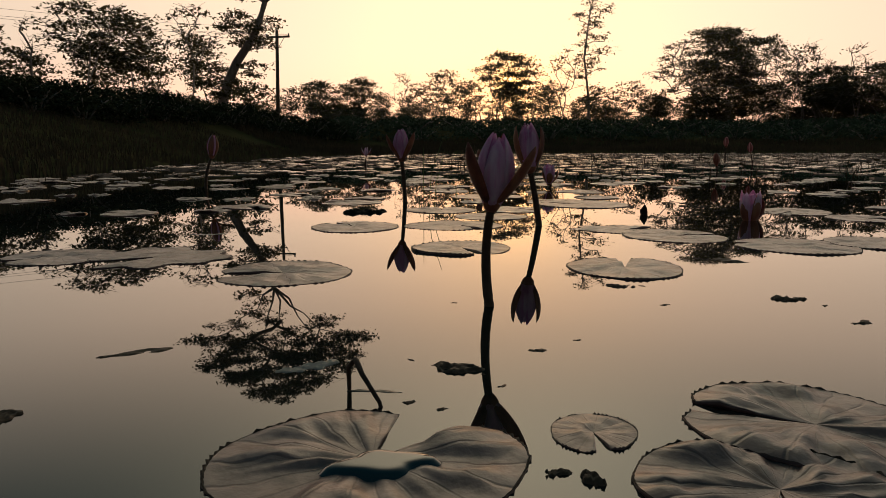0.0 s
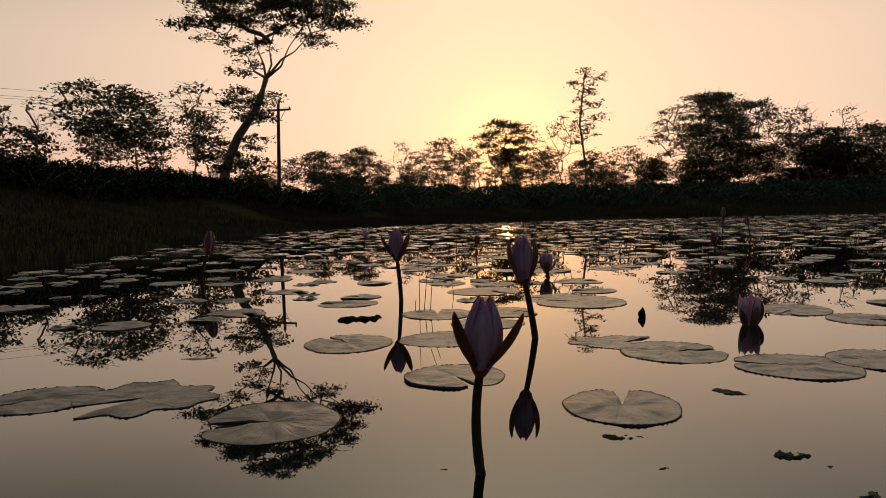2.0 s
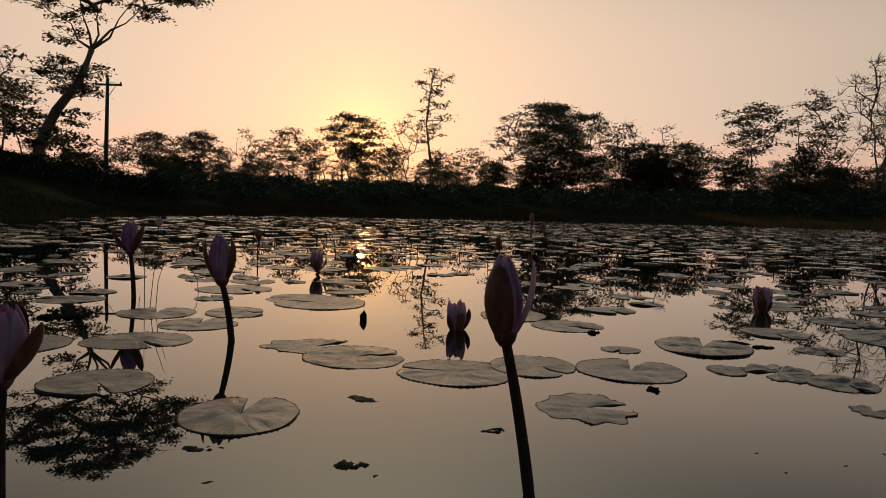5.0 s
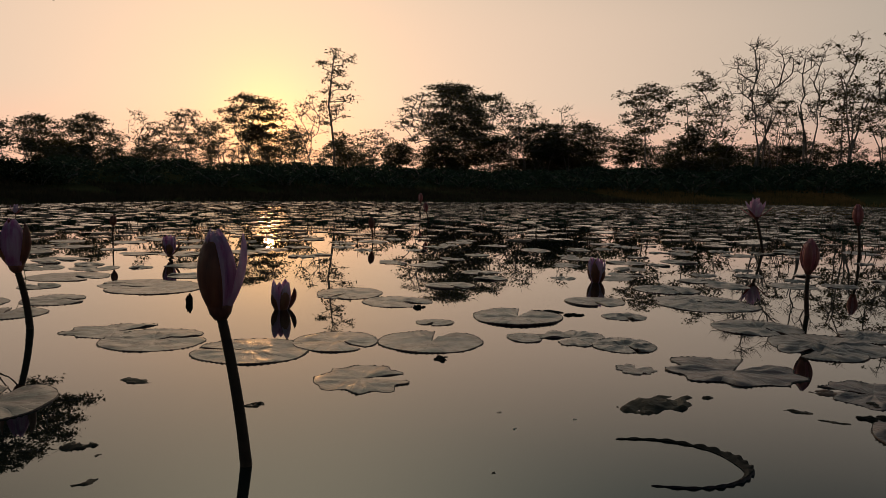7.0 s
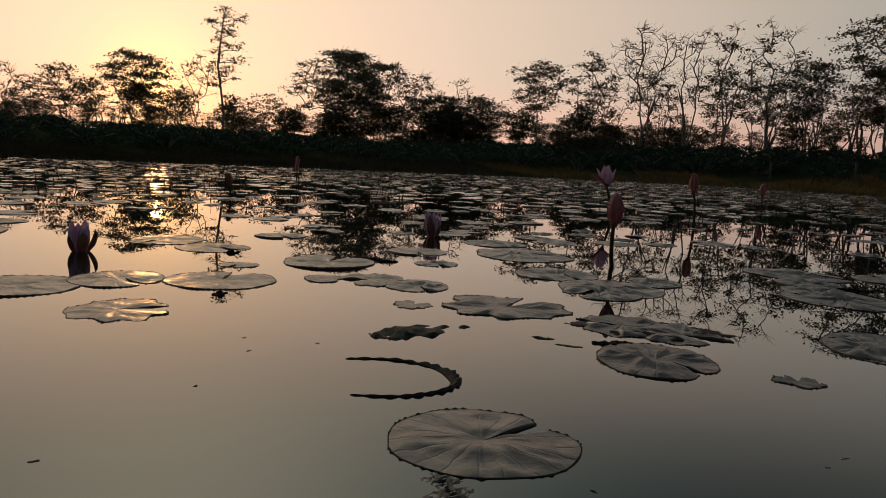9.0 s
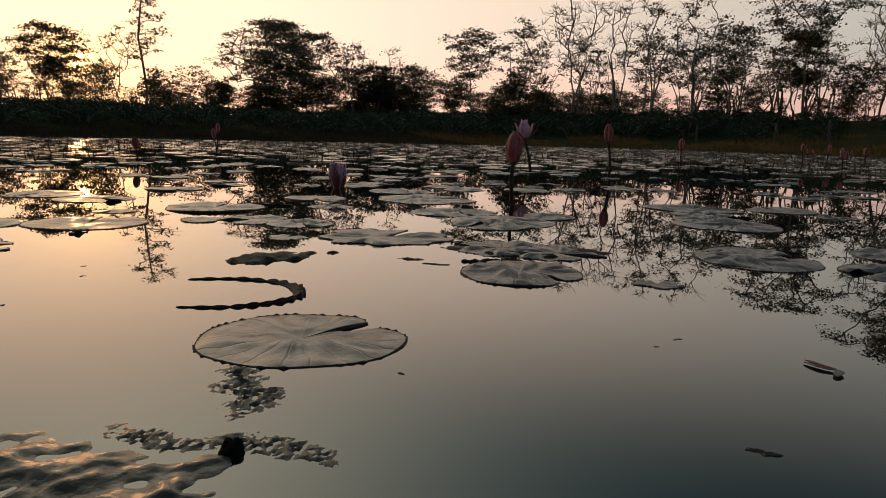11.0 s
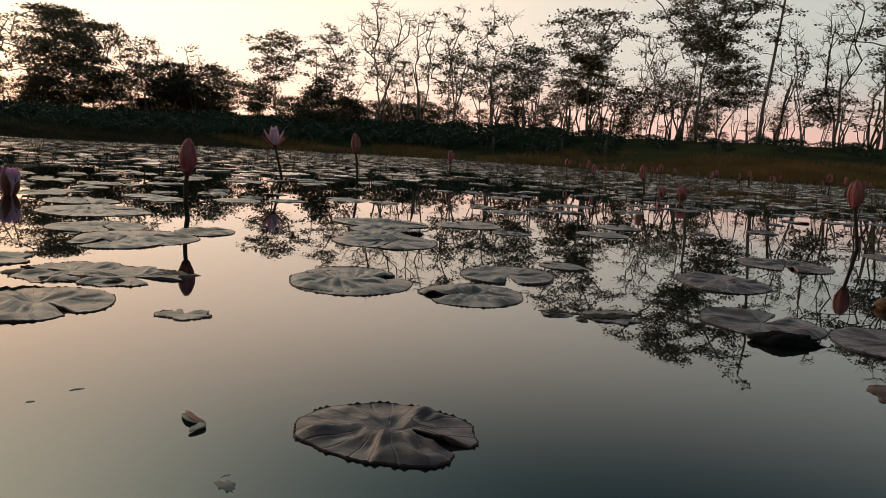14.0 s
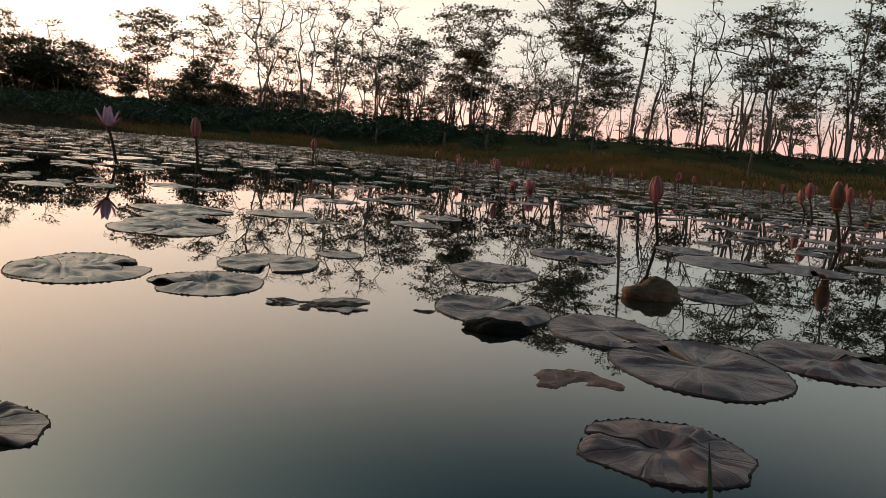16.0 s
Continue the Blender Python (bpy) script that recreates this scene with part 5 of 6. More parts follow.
def flower(wx, wy, nx, ny, nz, length, kind, facing=0.0, mat=None, label="", lean=(0.0, 0.0)):
    """A water lily: its stem leaves the water at wx, wy and carries the flower's base at nx, ny, nz."""
    rng = random.Random(int(1000 * (wx * 7.3 + wy * 3.1)))
    mat = mat or PETAL
    ob = new("water_lily")
    ob.matrix_basis = Matrix.Translation((wx, wy, 0))
    head = Vector((nx - wx, ny - wy, nz))
    v, f = [], []
    n = 10
    mid = Vector((head.x * 0.25, head.y * 0.25, head.z * 0.5)) + Vector((rng.gauss(0, 0.008), rng.gauss(0, 0.008), 0))
    pts = [Vector((0, 0, -0.12))]
    for i in range(n + 1):
        t = i / n
        pts.append(mid * 2 * t * (1 - t) + head * t * t)
    thick = 0.0064 * length / 0.10
    tube(v, f, pts, [thick * (1.12 - 0.02 * i) for i in range(len(pts))], 10)
    mesh_ob("stem", v, f, STEM, ob)
    tip = pts[-1]
    d = (pts[-1] - pts[-2]).normalized() if nz > 0.03 else Vector((0, 0, 1))
    d = (d + Vector((lean[0], lean[1], 3.0))).normalized()
    turn = Vector((0, 0, 1)).rotation_difference(d).to_matrix().to_4x4()
    top = Matrix.Translation(tip) @ turn
    v, f = [], []
    tube(v, f, [Vector((0, 0, -0.008)), Vector((0, 0, 0.0)), Vector((0, 0, 0.010)), Vector((0, 0, 0.020))], [thick * 1.1, thick * 1.9, thick * 2.3, thick * 1.2], 12)
    mesh_ob("receptacle", [top @ p for p in v], f, SEPAL, ob)

    def put(name, spec, az, material_used):
        vv, ff = petal_mesh(*spec)
        m = top @ Matrix.Rotation(radians(az), 4, "Z")
        mesh_ob(name, [m @ Vector(p) for p in vv], ff, material_used, ob)

    L = length
    if kind == "bud":
        for i in range(6):
            put("petal", (L * rng.uniform(0.93, 0.99), L * 0.36, 0.0, 0.22, 0.0, rng, L * 0.17), i * 60 + facing + 30, mat)
        for i in range(4):
            put("sepal", (L * rng.uniform(0.92, 1.0), L * 0.25, 0.02, 0.25, 0.0, rng, L * 0.205), i * 90 + facing, SEPAL_RED if mat is PETAL_RED else SEPAL)
    elif kind == "opening":
        for i in range(5):
            put("petal", (L * rng.uniform(0.9, 1.0), L * 0.32, 0.0, 0.25, 0.0, rng, L * 0.16, 0.92), i * 72 + facing, mat)
        for i in range(5):
            put("petal", (L * rng.uniform(0.90, 0.98), L * 0.28, 0.0, 0.25, 0.0, rng, L * 0.205, 0.92), i * 72 + facing + 36, mat)
        for i, a in enumerate((-42, 214, 105, 62)):
            put("sepal", (L * rng.uniform(0.95, 1.02), L * (0.32, 0.24, 0.24, 0.24)[i], (0.54, 0.60, 0.16, 0.2)[i], 0.22, 0.03, rng, L * (0.10, 0.10, 0.16, 0.16)[i]), a + facing, SEPAL)
    elif kind == "parting":
        for i in range(8):
            put("petal", (L * rng.uniform(0.9, 1.0), L * 0.32, 0.0, 0.25, 0.0, rng, L * (0.17 + 0.03 * (i % 2)), 0.92), i * 45 + facing, mat)
        for a, wide, out in ((-15, 0.28, 0.26), (200, 0.27, 0.24), (95, 0.32, 0.05), (140, 0.3, 0.05)):
            put("sepal", (L * rng.uniform(0.9, 0.98), L * wide, out, 0.25, 0.02, rng, L * 0.15), a + facing, SEPAL)
    elif kind == "clasped":
        for i in range(6):
            put("petal", (L * rng.uniform(0.93, 1.0), L * 0.34, 0.0, 0.22, 0.0, rng, L * 0.145), i * 60 + facing + 20, mat)
        for i, a in enumerate((0, 195, 125, 232)):
            put("sepal", (L * rng.uniform(0.9, 1.0), L * (0.19 if i == 0 else 0.48 if i == 3 else 0.38), 0.30 if i == 0 else 0.03, 0.3, 0.0, rng, L * (0.13 if i == 0 else 0.17)), a + facing, SEPAL if i else mat)
    elif kind == "open":
        for i in range(4):
            put("petal", (L * rng.uniform(0.92, 1.0), L * 0.34, 0.10, 0.22, 0.0, rng, L * 0.09), i * 90 + facing + 20, PETAL_PALE)
        for i in range(4):
            put("petal", (L * rng.uniform(0.85, 1.0), L * 0.32, 0.52, 0.25, 0.02, rng, L * 0.07), i * 90 + facing - 25, PETAL_PALE)
        for i in range(4):
            put("sepal", (L * 0.95, L * 0.15, 1.02, 0.3, 0.08, rng, L * 0.05), i * 90 + facing + 10, SEPAL_RED)
        for i in range(8):
            vv, ff = [], []
            w = i * 0.785
            tube(vv, ff, [top @ Vector((0.008 * math.cos(w), 0.008 * math.sin(w), 0.01)), top @ Vector((0.014 * math.cos(w), 0.014 * math.sin(w), L * 0.4))], [0.0015, 0.001], 4)
            mesh_ob("stamen", vv, ff, STAMEN, ob)
    else:  # "low": sitting in the water
        for i in range(9):
            put("petal", (L * rng.uniform(0.9, 1.0), L * 0.34, 0.03, 0.2, 0.0, rng, L * (0.17 + 0.06 * (i % 2)), 0.66), i * 40 + facing, mat)
        for i in range(4):
            put("sepal", (L * rng.uniform(0.75, 0.95), L * 0.3, 0.16 + 0.3 * (i == 0), 0.3, 0.0, rng, L * 0.2), i * 90 + facing, SEPAL)
    return tagged(ob, label or ("salmon-red water lily bud on a dark stem" if mat is PETAL_RED else "pink water lily bud on a dark stem above the water"), "water lily", "water lilies")


flower(0.05, 0.69, 0.052, 0.695, 0.133, 0.097, "opening", 12, label="half-open lilac water lily with brown sepals spread wide", lean=(0.22, 0.05))
flower(0.23, 1.63, 0.205, 1.636, 0.145, 0.125, "parting", -5, label="lilac water lily bud with brown sepals just parting", lean=(-0.05, 0))
flower(-0.17, 2.42, -0.182, 2.422, 0.154, 0.118, "opening", 8, label="half-open lilac water lily on a bent stem")
flower(0.84, 1.78, 0.842, 1.779, -0.012, 0.098, "low", 20, label="lilac water lily sitting half sunk in the water")
flower(0.682, 0.61, 0.653, 0.642, 0.192, 0.110, "clasped", -25, label="tall lilac water lily bud in dark sepals")
flower(2.08, 2.14, 2.081, 2.139, -0.010, 0.110, "low", 50, label="pink water lily sitting low in the water")
flower(2.32, 1.34, 2.318, 1.342, 0.129, 0.100, "bud", 30, PETAL_RED, label="closed rose-red water lily bud on a straight stem")
flower(3.87, 3.23, 3.829, 3.251, 0.203, 0.130, "open", 10, label="open pink water lily with spread petals")
flower(4.03, 2.69, 4.022, 2.702, 0.195, 0.118, "bud", 0, PETAL_RED, label="closed reddish water lily bud on a tall stem")
flower(6.37, 4.17, 6.367, 4.177, 0.145, 0.117, "bud", 15, PETAL_RED)
flower(5.77, 1.53, 5.774, 1.527, 0.005, 0.105, "low", 40, PETAL_RED, label="red water lily sitting low among the pads")
flower(5.95, 1.75, 5.955, 1.76, 0.005, 0.085, "low", 10, PETAL_RED, label="red water lily sitting low among the pads")
flower(3.95, 0.03, 3.943, 0.052, 0.134, 0.090, "bud", 20, PETAL_RED, label="closed salmon-red water lily bud on a straight stem")
flower(4.73, -0.43, 4.723, -0.401, 0.146, 0.115, "clasped", -40, PETAL_RED, label="salmon-red water lily bud with one loose sepal")
flower(6.58, -0.06, 6.576, -0.028, 0.151, 0.105, "bud", 0, PETAL_RED)
flower(0.47, 3.27, 0.477, 3.265, 0.020, 0.100, "low", 0, label="lilac water lily low over the water")
flower(-1.15, 3.13, -1.121, 3.140, 0.150, 0.105, "bud", 0, label="closed lilac water lily bud near the bank")
flower(-0.71, 5.78, -0.703, 5.776, 0.112, 0.075, "open", 30)
flower(2.56, 5.93, 2.542, 5.935, 0.143, 0.085, "bud", 0, PETAL_RED)
flower(1.69, 4.37, 1.688, 4.368, 0.082, 0.078, "bud", 0, SEPAL, label="dark withered water lily bud")
flower(0.164, 3.91, 0.166, 3.912, 0.125, 0.058, "bud", 0, SEPAL, label="small dark water lily bud on a thin stem")
flower(3.04, 7.81, 3.042, 7.814, 0.181, 0.112, "bud", 0, PETAL_RED)
flower(6.19, 2.02, 6.177, 2.037, 0.125, 0.100, "bud", 0, PETAL_RED)
flower(10.18, 0.76, 10.181, 0.778, 0.116, 0.111, "opening", 0, PETAL_RED)
flower(12.07, 1.60, 12.061, 1.626, 0.123, 0.093, "opening", 0, PETAL_RED)
flower(6.84, 0.03, 6.837, 0.057, 0.111, 0.092, "bud", 0, PETAL_RED)
flower(7.26, -0.21, 7.256, -0.179, 0.135, 0.116, "bud", 0, PETAL_RED)
flower(7.75, 3.44, 7.741, 3.450, 0.112, 0.095, "bud", 0, PETAL_RED)
rng = random.Random(63)
for i in range(34):
    a, d = radians(rng.uniform(54, 88)), rng.uniform(9.0, 16.5)
    x, y = 1.2 + d * math.sin(a), -0.6 + d * math.cos(a)
    if shore_distance(np.array([(x, y)]))[0] < -0.3:
        flower(x, y, x + rng.gauss(0, 0.02), y, rng.uniform(0.06, 0.16), rng.uniform(0.08, 0.11), rng.choice(("bud", "bud", "opening")), rng.uniform(0, 90), PETAL_RED)


# ---------------------------------------------------------------- things afloat
def curled_leaf(x, y, length, width, turn, seed, mat, lift=0.012, label="dark dead leaf curled on the water"):
    """A dead scrap of leaf, crumpled and ragged, half under water."""
    nu, nw = (34, 20) if length > 0.03 else (16, 10)
    verts, faces, keep = [], [], []
    k = 2.6 / length
    for i in range(nu + 1):
        for j in range(nw + 1):
            u, v = 2 * i / nu - 1, 2 * j / nw - 1
            px, py = u * length * 0.62, v * width * 0.85 + 0.2 * width * math.sin(3 * u + seed)
            c = Vector((px * k + seed * 1.7, py * k * 1.3, seed * 0.9))
            m = 0.75 - (u / 0.85) ** 2 - (v / 0.7) ** 2 + 1.0 * noise.noise(c) + 0.6 * noise.noise(c * 2.3)
            ridge = 1 - abs(noise.noise(Vector((px * 1.6 * k + seed, py * 2.6 * k, 4))))
            h = min(1.0, max(0.0, m / 0.5))
            z = lift * (0.32 * h ** 0.6 * (ridge ** 2 - 0.2) + 0.05 * h * noise.noise(c * 4.5)) if m > 0 else -0.003
            verts.append((px, py, max(z, -0.004)))
            keep.append(m > -0.15)
    for i in range(nu):
        for j in range(nw):
            a = i * (nw + 1) + j
            f = (a, a + nw + 1, a + nw + 2, a + 1)
            if any(keep[n] for n in f):
                faces.append(f)
    ob = mesh_ob("dead_leaf", verts, faces, mat)
    ob.matrix_basis = pose(x, y, 0, 0, 0, turn)
    return tagged(ob, label, "dead leaf", "floating litter")


def scum_sheet(name, way, wide, high, grain, seed, mat, label, humps=False):
    """Crumpled rotting leaf matter that breaks the water in crumbs, along a line."""
    way = [Vector((x, y, 0)) for x, y in way]
    base = way[0]
    lo = [min(p[i] for p in way) - wide * 1.6 for i in (0, 1)]
    hi = [max(p[i] for p in way) + wide * 1.6 for i in (0, 1)]
    step = 0.0022
    nx, ny = int((hi[0] - lo[0]) / step), int((hi[1] - lo[1]) / step)
    verts, faces, where = [], [], {}
    for i in range(nx + 1):
        for j in range(ny + 1):
            p = Vector((lo[0] + i * step, lo[1] + j * step, 0))
            d = 9.0
            for a, b in zip(way, way[1:] or way):
                e = b - a
                t = min(1, max(0, (p - a).dot(e) / max(1e-9, e.length_squared)))
                d = min(d, (p - a - e * t).length)
            m = 1 - d / wide + 0.7 * noise.noise(p * 38 + Vector((seed, 0, 0))) + 0.3 * noise.noise(p * 90)
            if m < -0.1:
                continue
            ridge = 1 - abs(noise.noise(p * grain + Vector((0, seed, 0)))) * 1.6
            h = min(1.0, max(0.0, m / 0.7))
            z = high * (h * (0.9 * ridge - 0.35) + 0.25 * h * noise.noise(p * grain * 2.4)) - 0.0006
            if humps:
                z = high * h * (0.42 + 0.75 * noise.noise(p * grain + Vector((seed, seed, 0))) + 0.16 * noise.noise(p * grain * 3)) - 0.0008
            where[(i, j)] = len(verts)
            verts.append(p - base + Vector((0, 0, max(-0.003, z))))
    for (i, j), a in where.items():
        if (i + 1, j) in where and (i, j + 1) in where and (i + 1, j + 1) in where:
            faces.append((a, where[(i + 1, j)], where[(i + 1, j + 1)], where[(i, j + 1)]))
    ob = mesh_ob(name, verts, faces, mat)
    ob.matrix_basis = Matrix.Translation(base)
    return tagged(ob, label, "pond scum", "floating litter")


def lump(name, x, y, sx, sy, sz, turn, seed, mat, label, category):
    """An uneven lump lying in the water."""
    rng = random.Random(seed)
    verts, faces = [], []
    nu, nv = 34, 18
    for i in range(nv + 1):
        t = math.pi * i / nv
        for j in range(nu):
            w = 2 * math.pi * j / nu
            d = Vector((math.sin(t) * math.cos(w), math.sin(t) * math.sin(w), math.cos(t)))
            k = 1 + 0.32 * noise.noise(d * 1.5 + Vector((seed, 0, 0))) + 0.16 * noise.noise(d * 4.0 + Vector((0, seed, 0))) + 0.12 * noise.noise(d * 9.0 + Vector((0, 0, seed)))
            verts.append((d.x * sx * k, d.y * sy * k, d.z * sz * k))
    for i in range(nv):
        for j in range(nu):
            a, b = i * nu + j, i * nu + (j + 1) % nu
            faces.append((a, a + nu, b + nu, b))
    ob = mesh_ob(name, verts, faces, mat)
    ob.matrix_basis = pose(x, y, sz * 0.05, 0, 0, turn)
    return tagged(ob, label, category, "floating litter")


def stick(name, points, radius, mat, label, category):
    v, f = [], []
    pts = [Vector(p) for p in points]
    fine = []
    for i in range(len(pts) - 1):
        for k in range(4):
            fine.append(pts[i].lerp(pts[i + 1], k / 4))
    fine.append(pts[-1])
    base = fine[0].copy()
    tube(v, f, [p - base for p in fine], [radius * (1 - 0.45 * i / len(fine)) for i in range(len(fine))], 8)
    ob = mesh_ob(name, v, f, mat)
    ob.matrix_basis = Matrix.Translation(base)
    return tagged(ob, label, category, "floating litter")


def curled_rim():
    """A sunken pad: only its toothed rim stands out of the water, as a crescent."""
    way = [Vector((x, y, 0)) for x, y in ((1.195, 0.566), (1.250, 0.545), (1.296, 0.500), (1.312, 0.450), (1.296, 0.408), (1.250, 0.387), (1.200, 0.388), (1.149, 0.411))]
    base = way[3].copy()
    m = len(way) - 1
    n = 84
    verts, faces, slots = [], [], []

    def along(t):
        k = min(int(t * m), m - 1)
        u = t * m - k
        p0, p1, p2, p3 = way[max(0, k - 1)], way[k], way[k + 1], way[min(m, k + 2)]
        return 0.5 * (2 * p1 + (p2 - p0) * u + (2 * p0 - 5 * p1 + 4 * p2 - p3) * u * u + (3 * p1 - p0 - 3 * p2 + p3) * u ** 3)

    for i in range(n + 1):
        s = i / n
        p = along(s)
        d = (along(min(1, s + 0.01)) - along(max(0, s - 0.01))).normalized()
        out = Vector((-d.y, d.x, 0)) * 1.0
        ease = max(0.0, math.sin(math.pi * s)) ** 0.7
        wide = 0.0006 + 0.014 * math.exp(-((s - 0.46) / 0.15) ** 2) + 0.0014 * ease
        tooth = (0.0028 * abs(math.sin(i * 0.75)) + 0.0015 * abs(math.sin(i * 0.31))) * (0.35 + 0.65 * math.sin(math.pi * s))
        inner = p - out * wide * 0.9
        verts += [inner - base + Vector((0, 0, 0.0008)), p - out * wide * 0.4 - base + Vector((0, 0, 0.0006 + 0.0010 * ease)), p + out * tooth - base + Vector((0, 0, 0.0005 + 0.0012 * ease + tooth)), p + out * (tooth + 0.001) - base + Vector((0, 0, -0.004))]
    for i in range(n):
        for k in range(3):
            a = i * 4 + k
            faces.append((a, a + 1, a + 5, a + 4))
            slots.append(1 if k == 2 else 0)
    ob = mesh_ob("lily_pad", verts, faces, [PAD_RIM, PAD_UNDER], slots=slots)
    ob.matrix_basis = Matrix.Translation(base)
    return tagged(ob, "sunken lily pad of which only a toothed crescent shows", "lily pad", "lily pads")


curled_rim()
curled_leaf(-0.325, 0.465, 0.10, 0.016, 28, 1, DEAD_LEAF, 0.006, "narrow rolled dead leaf afloat")
curled_leaf(0.003, 0.415, 0.062, 0.026, -8, 2, DEAD_LEAF, 0.016)
curled_leaf(0.51, 1.07, 0.072, 0.028, -15, 3, DEAD_LEAF, 0.010)
curled_leaf(0.252, 0.828, 0.048, 0.018, -18, 4, DEAD_LEAF, 0.012)
curled_leaf(0.468, 0.742, 0.046, 0.026, -25, 5, DEAD_LEAF, 0.016)
curled_leaf(0.71, 0.867, 0.05, 0.02, -10, 6, DEAD_LEAF, 0.012)
curled_leaf(1.105, 1.094, 0.034, 0.028, 20, 7, BLACK_ROT, 0.022, "black rotting leaf scrap standing out of the water")
curled_leaf(1.24, 1.72, 0.035, 0.03, 60, 8, BLACK_ROT, 0.035, "black rotting leaf scrap standing out of the water")
curled_leaf(1.375, 0.695, 0.20, 0.06, 20, 9, DEAD_LEAF, 0.034, "long broken dead leaf afloat")
lump("seed_pod", 0.588, 1.944, 0.011, 0.011, 0.026, 0, 3, BLACK_ROT, "small black pod standing in the water", "seed pod")
curled_leaf(-0.27, 2.0, 0.14, 0.07, 40, 10, BLACK_ROT, 0.045, "black rotting leaf standing out of the water")


def bract(x, y, blades):
    """A fallen bract: thing > two slim keeled blades in a V."""
    ob = new("bract")
    ob.matrix_basis = pose(x, y, 0.001)
    for length, width, turn, lift, mat in blades:
        v, f = [], []
        for i in range(13):
            t = i / 12
            w = width * math.sin(math.pi * min(1.0, 0.12 + 0.88 * t)) ** 0.7
            for j in range(5):
                u = j / 2 - 1
                v.append((length * t, w * u + 0.0015 * math.sin(5 * t), 0.001 + lift * t * (1.6 - t) + 0.15 * w * abs(u)))
        for i in range(12):
            for j in range(4):
                a = i * 5 + j
                f.append((a, a + 5, a + 6, a + 1))
        m = Matrix.Rotation(radians(turn), 4, "Z")
        mesh_ob("blade", [m @ Vector(p) for p in v], f, mat, ob).modifiers.new("thick", "SOLIDIFY").thickness = 0.0008
    return tagged(ob, "pale split bract with a reddish blade, afloat", "bract", "floating litter")


bract(1.627, -0.086, ((0.031, 0.0026, 92, 0.0015, SEPAL_RED), (0.029, 0.0050, 101, 0.0002, PALE), (0.021, 0.0042, 218, 0.0006, PALE)))
curled_leaf(1.411, -0.165, 0.026, 0.010, -70, 12, DEAD_LEAF, 0.004)
curled_leaf(1.59, -0.19, 0.030, 0.012, 60, 13, PALE, 0.006, "pale fallen petal afloat on the water")
lump("rotten_leaf_clump", 2.375, -0.285, 0.046, 0.028, 0.014, -40, 21, BLACK_ROT, "black rotting clump heaped on a lily pad", "rotten leaf")
lump("rotten_fruit", 2.86, -0.335, 0.058, 0.04, 0.03, -35, 22, LUMP, "brown rotting lump lying between the pads", "rotten leaf")
curled_leaf(2.25, -0.46, 0.10, 0.06, -55, 14, RED_LEAF, 0.012, "reddish crumpled dead leaf afloat")
curled_leaf(2.233, -0.008, 0.042, 0.018, -32, 15, DEAD_LEAF, 0.012)
curled_leaf(2.30, -0.057, 0.13, 0.04, -8, 16, DEAD_LEAF, 0.018)
curled_leaf(2.38, -0.155, 0.034, 0.02, -40, 17, DEAD_LEAF, 0.008)
curled_leaf(-0.125, 0.432, 0.045, 0.020, 15, 31, PALE, 0.010, "pale wet scrap of leaf round the broken stems")
curled_leaf(-0.152, 0.411, 0.034, 0.014, -10, 32, PALE, 0.006, "pale wet scrap of leaf round the broken stems")
curled_leaf(-0.072, 0.354, 0.060, 0.008, -4, 33, MUD_LEAF, 0.004, "thin strip of decayed leaf afloat")
curled_leaf(0.068, 0.198, 0.019, 0.010, 20, 34, DEAD_LEAF, 0.012, "dark crumbs of leaf between the large pads")
curled_leaf(0.090, 0.189, 0.022, 0.013, -35, 35, DEAD_LEAF, 0.018, "dark crumbs of leaf between the large pads")
curled_leaf(0.495, 0.606, 0.030, 0.012, 30, 36, DEAD_LEAF, 0.010)
curled_leaf(-0.358, 0.287, 0.044, 0.024, 35, 37, DEAD_LEAF, 0.010, "dark torn piece of a lily pad afloat")
curled_leaf(1.635, 1.500, 0.060, 0.028, -30, 38, BLACK_ROT, 0.022, "black decayed edge of leaf lying on a pad")
curled_leaf(1.700, 0.660, 0.085, 0.040, -50, 39, RED_LEAF, 0.016, "reddish-brown torn leaf heaped on the pads")
curled_leaf(1.760, 0.560, 0.110, 0.045, -38, 40, DEAD_LEAF, 0.022, "dark torn leaf heaped on the pads")
curled_leaf(1.905, 0.560, 0.090, 0.035, -55, 41, RED_LEAF, 0.016, "reddish-brown torn leaf heaped on the pads")
curled_leaf(1.560, 0.600, 0.050, 0.016, -40, 42, DEAD_LEAF, 0.008)
curled_leaf(1.660, 0.527, 0.07, 0.03, -35, 51, BLACK_ROT, 0.016, "black decayed scrap lying on a torn pad")
curled_leaf(1.874, 0.533, 0.07, 0.022, -30, 52, DEAD_LEAF, 0.012, "dark torn edge of a lily pad afloat")
curled_leaf(1.590, 1.564, 0.09, 0.03, -25, 53, BLACK_ROT, 0.02, "black decayed edge of leaf lying on a pad")
curled_leaf(1.572, 0.542, 0.05, 0.01, -40, 54, DEAD_LEAF, 0.006)
curled_leaf(2.724, 0.833, 0.06, 0.04, -50, 55, BLACK_ROT, 0.035, "black rotting leaf scrap standing out of the water")
curled_leaf(2.258, -0.004, 0.1, 0.02, -60, 56, DEAD_LEAF, 0.012)
curled_leaf(1.181, 0.661, 0.012, 0.006, 10, 57, PALE, 0.003, "tiny pale scrap of leaf afloat")
curled_leaf(1.072, 0.646, 0.01, 0.005, 40, 58, PALE, 0.003, "tiny pale scrap of leaf afloat")
curled_leaf(1.579, 0.055, 0.012, 0.006, 10, 59, PALE, 0.003, "tiny pale scrap of leaf afloat")
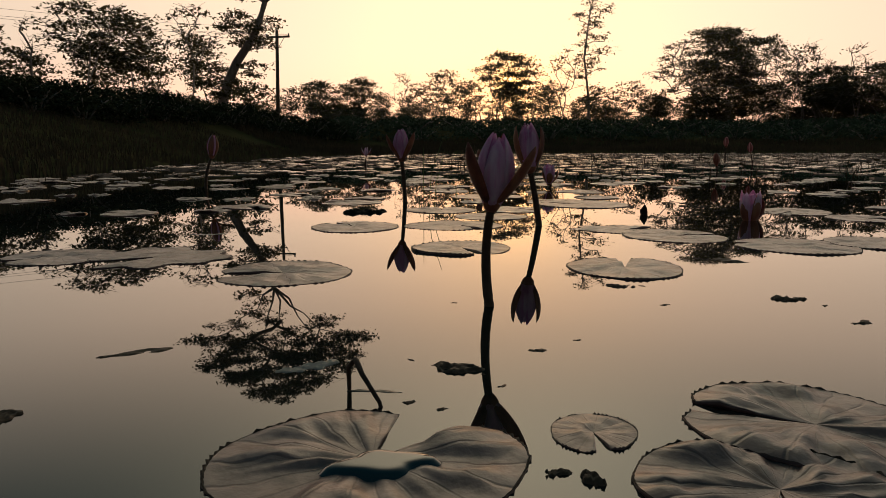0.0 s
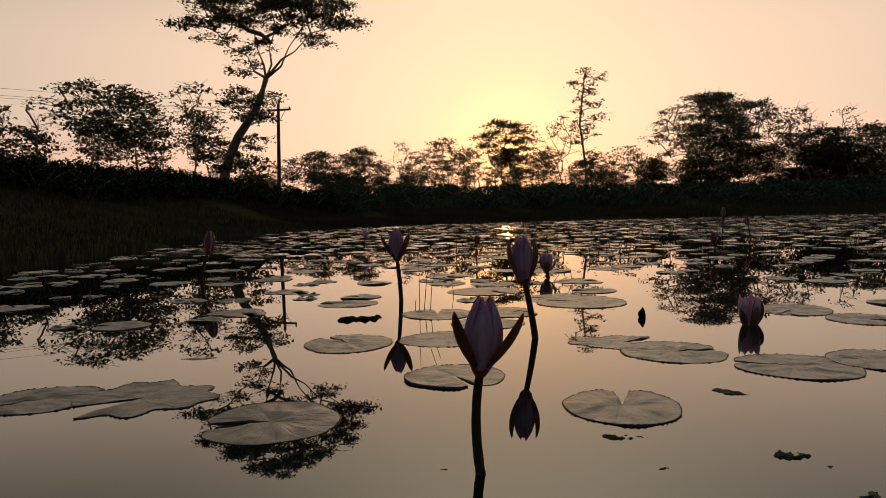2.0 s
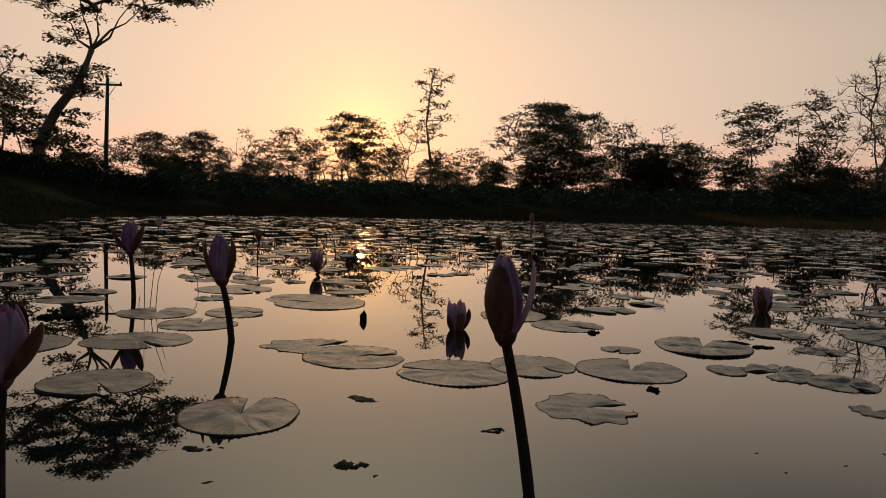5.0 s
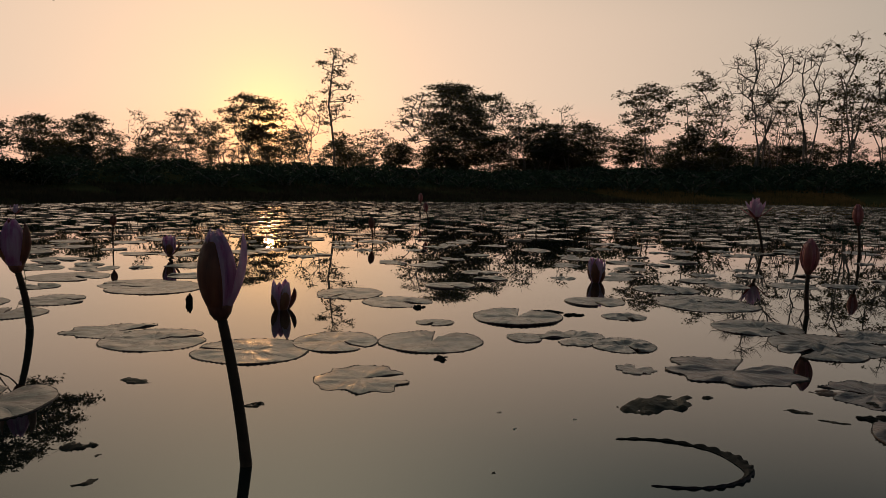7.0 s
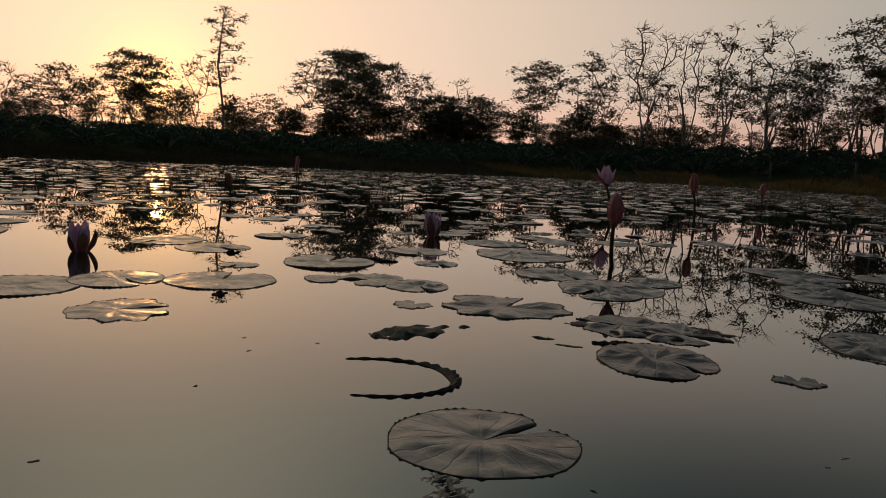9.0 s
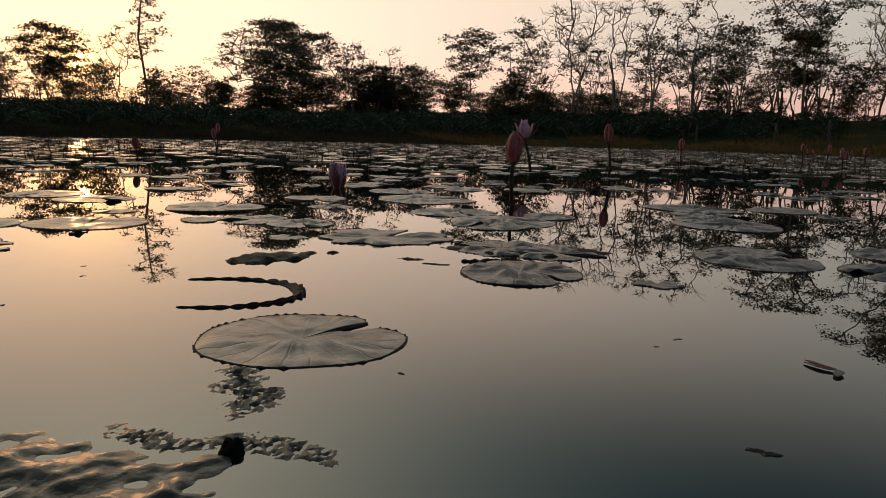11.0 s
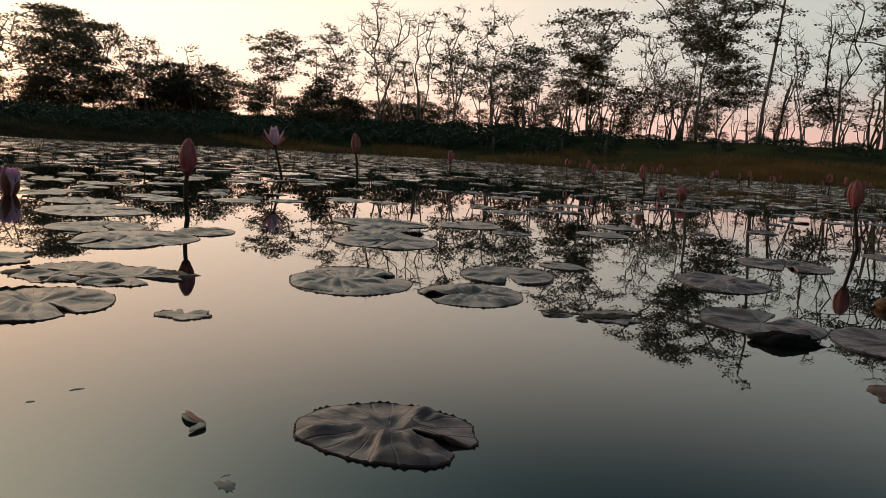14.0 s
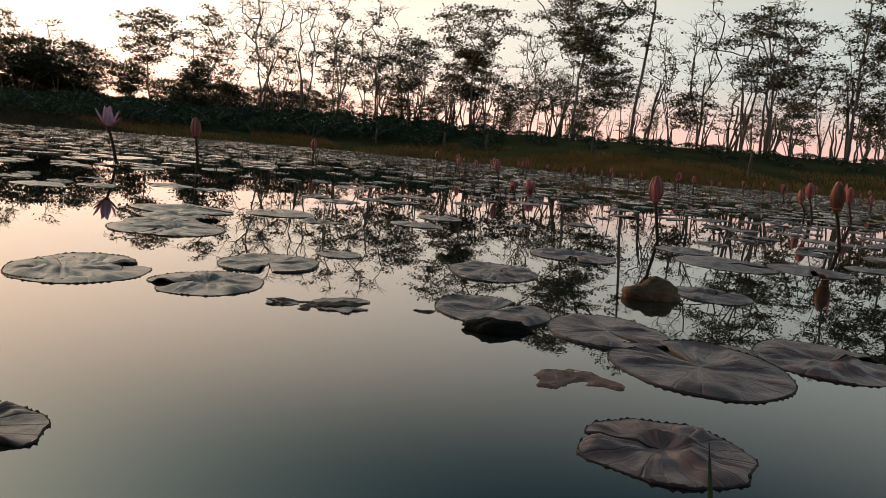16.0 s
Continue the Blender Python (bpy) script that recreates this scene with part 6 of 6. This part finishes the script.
curled_leaf(1.538, 0.046, 0.007, 0.004, 10, 60, PALE, 0.003, "tiny pale scrap of leaf afloat")
curled_leaf(0.089, 0.483, 0.02, 0.01, 10, 61, DEAD_LEAF, 0.006, "tiny scrap of leaf afloat")
curled_leaf(-0.010, 0.312, 0.012, 0.006, 10, 62, DEAD_LEAF, 0.005, "tiny scrap of leaf afloat")
curled_leaf(-0.036, 0.327, 0.012, 0.006, 10, 63, DEAD_LEAF, 0.005, "tiny scrap of leaf afloat")
curled_leaf(0.288, 0.699, 0.018, 0.006, 10, 64, DEAD_LEAF, 0.005, "tiny scrap of leaf afloat")
curled_leaf(-0.571, 1.439, 0.085, 0.022, 5, 43, MUD_LEAF, 0.005, "pale flat strip of leaf afloat")
for x, y, dx, h in ((-0.093, 2.21, 0.0, 0.20), (-0.082, 2.22, 0.05, 0.22), (-0.060, 2.20, 0.035, 0.17), (0.03, 2.58, -0.04, 0.10), (-0.108, 2.20, 0.004, 0.035)):
    stick("reed", [(x, y, -0.05), (x + 0.3 * dx, y, h * 0.5), (x + dx, y, h)], 0.0014, BLADE, "thin upright reed standing in the water", "reed")
rng = random.Random(8)
scum_sheet("pond_scum", [(1.150, 0.150), (1.138, 0.115), (1.150, 0.085), (1.125, 0.075)], 0.024, 0.0048, 150, 3, ALGAE, "crumbled rotting leaves floating as brown scum")
scum_sheet("pond_scum", [(1.045, 0.062), (1.075, 0.030), (1.095, 0.018), (1.130, 0.0), (1.150, -0.035)], 0.018, 0.0046, 140, 5, ALGAE, "crumbled rotting leaves floating as brown scum")
scum_sheet("pond_scum", [(0.95, 0.06), (0.985, 0.04), (1.02, 0.01), (1.045, -0.02)], 0.044, 0.010, 34, 9, MUD_LEAF, "wet decaying lily pad folded into soft grey humps", True)
lump("rotten_bud", 1.103, 0.0, 0.008, 0.008, 0.008, 0, 5, BLACK_ROT, "small black rotten bud among the scum", "rotten bud")
stick("broken_stem", [(-0.083, 0.350, 0.030), (-0.076, 0.335, 0.022), (-0.060, 0.318, 0.004), (-0.052, 0.311, -0.02)], 0.0026, STEM, "bent broken lily stem leaning into the water", "stem")
stick("broken_stem", [(-0.083, 0.350, 0.030), (-0.090, 0.354, 0.022), (-0.090, 0.357, 0.0), (-0.088, 0.355, -0.02)], 0.0026, STEM, "bent broken lily stem leaning into the water", "stem")
for i in range(12):
    x, y = rng.choice(((0.1, 0.55), (0.35, 0.75), (0.9, 0.6), (1.5, 0.2), (-0.1, 0.6), (0.15, 0.4), (1.2, 0.7)))
    x, y = x + rng.gauss(0, 0.12), y + rng.gauss(0, 0.12)
    curled_leaf(x, y, rng.uniform(0.006, 0.014), rng.uniform(0.003, 0.006), rng.uniform(0, 180), 70 + i, DEAD_LEAF, 0.003, "tiny scrap of leaf afloat")


def grass_blade(points, width, label):
    verts, faces = [], []
    pts = [Vector(p) for p in points]
    base = pts[0].copy()
    fine = []
    n = 16
    for i in range(n + 1):
        t = i / n * (len(pts) - 1)
        k = min(int(t), len(pts) - 2)
        fine.append(pts[k].lerp(pts[k + 1], t - k) - base)
    side = Vector((0.8, -0.6, 0))
    for i, p in enumerate(fine):
        w = width * (1 - (i / n) ** 2.2) + 0.0003
        for q in (-side * w / 2, Vector((side.y, -side.x, 0)) * w * 0.22, side * w / 2, Vector((side.y, -side.x, 0)) * (w * 0.22 - 0.0006)):
            verts.append(p + q)
    for i in range(n):
        for k in range(4):
            a, b = i * 4 + k, i * 4 + (k + 1) % 4
            faces.append((a, b, b + 4, a + 4))
    ob = mesh_ob("grass_blade", verts, faces, BLADE)
    ob.matrix_basis = Matrix.Translation(base)
    return tagged(ob, label, "grass blade")


grass_blade([(1.427, -0.305, -0.02), (1.4205, -0.283, 0.06), (1.4145, -0.264, 0.115), (1.402, -0.247, 0.170)], 0.0043, "single green grass blade rising from the water")
grass_blade([(1.805, -0.735, -0.02), (1.780, -0.728, 0.07), (1.772, -0.722, 0.115), (1.776, -0.716, 0.147)], 0.0055, "single green grass blade rising from the water")
lump("snail", 1.4210, -0.271, 0.0028, 0.0028, 0.0045, 0, 9, BLACK_ROT, "tiny dark snail clinging to the grass blade", "snail").location.z = 0.095
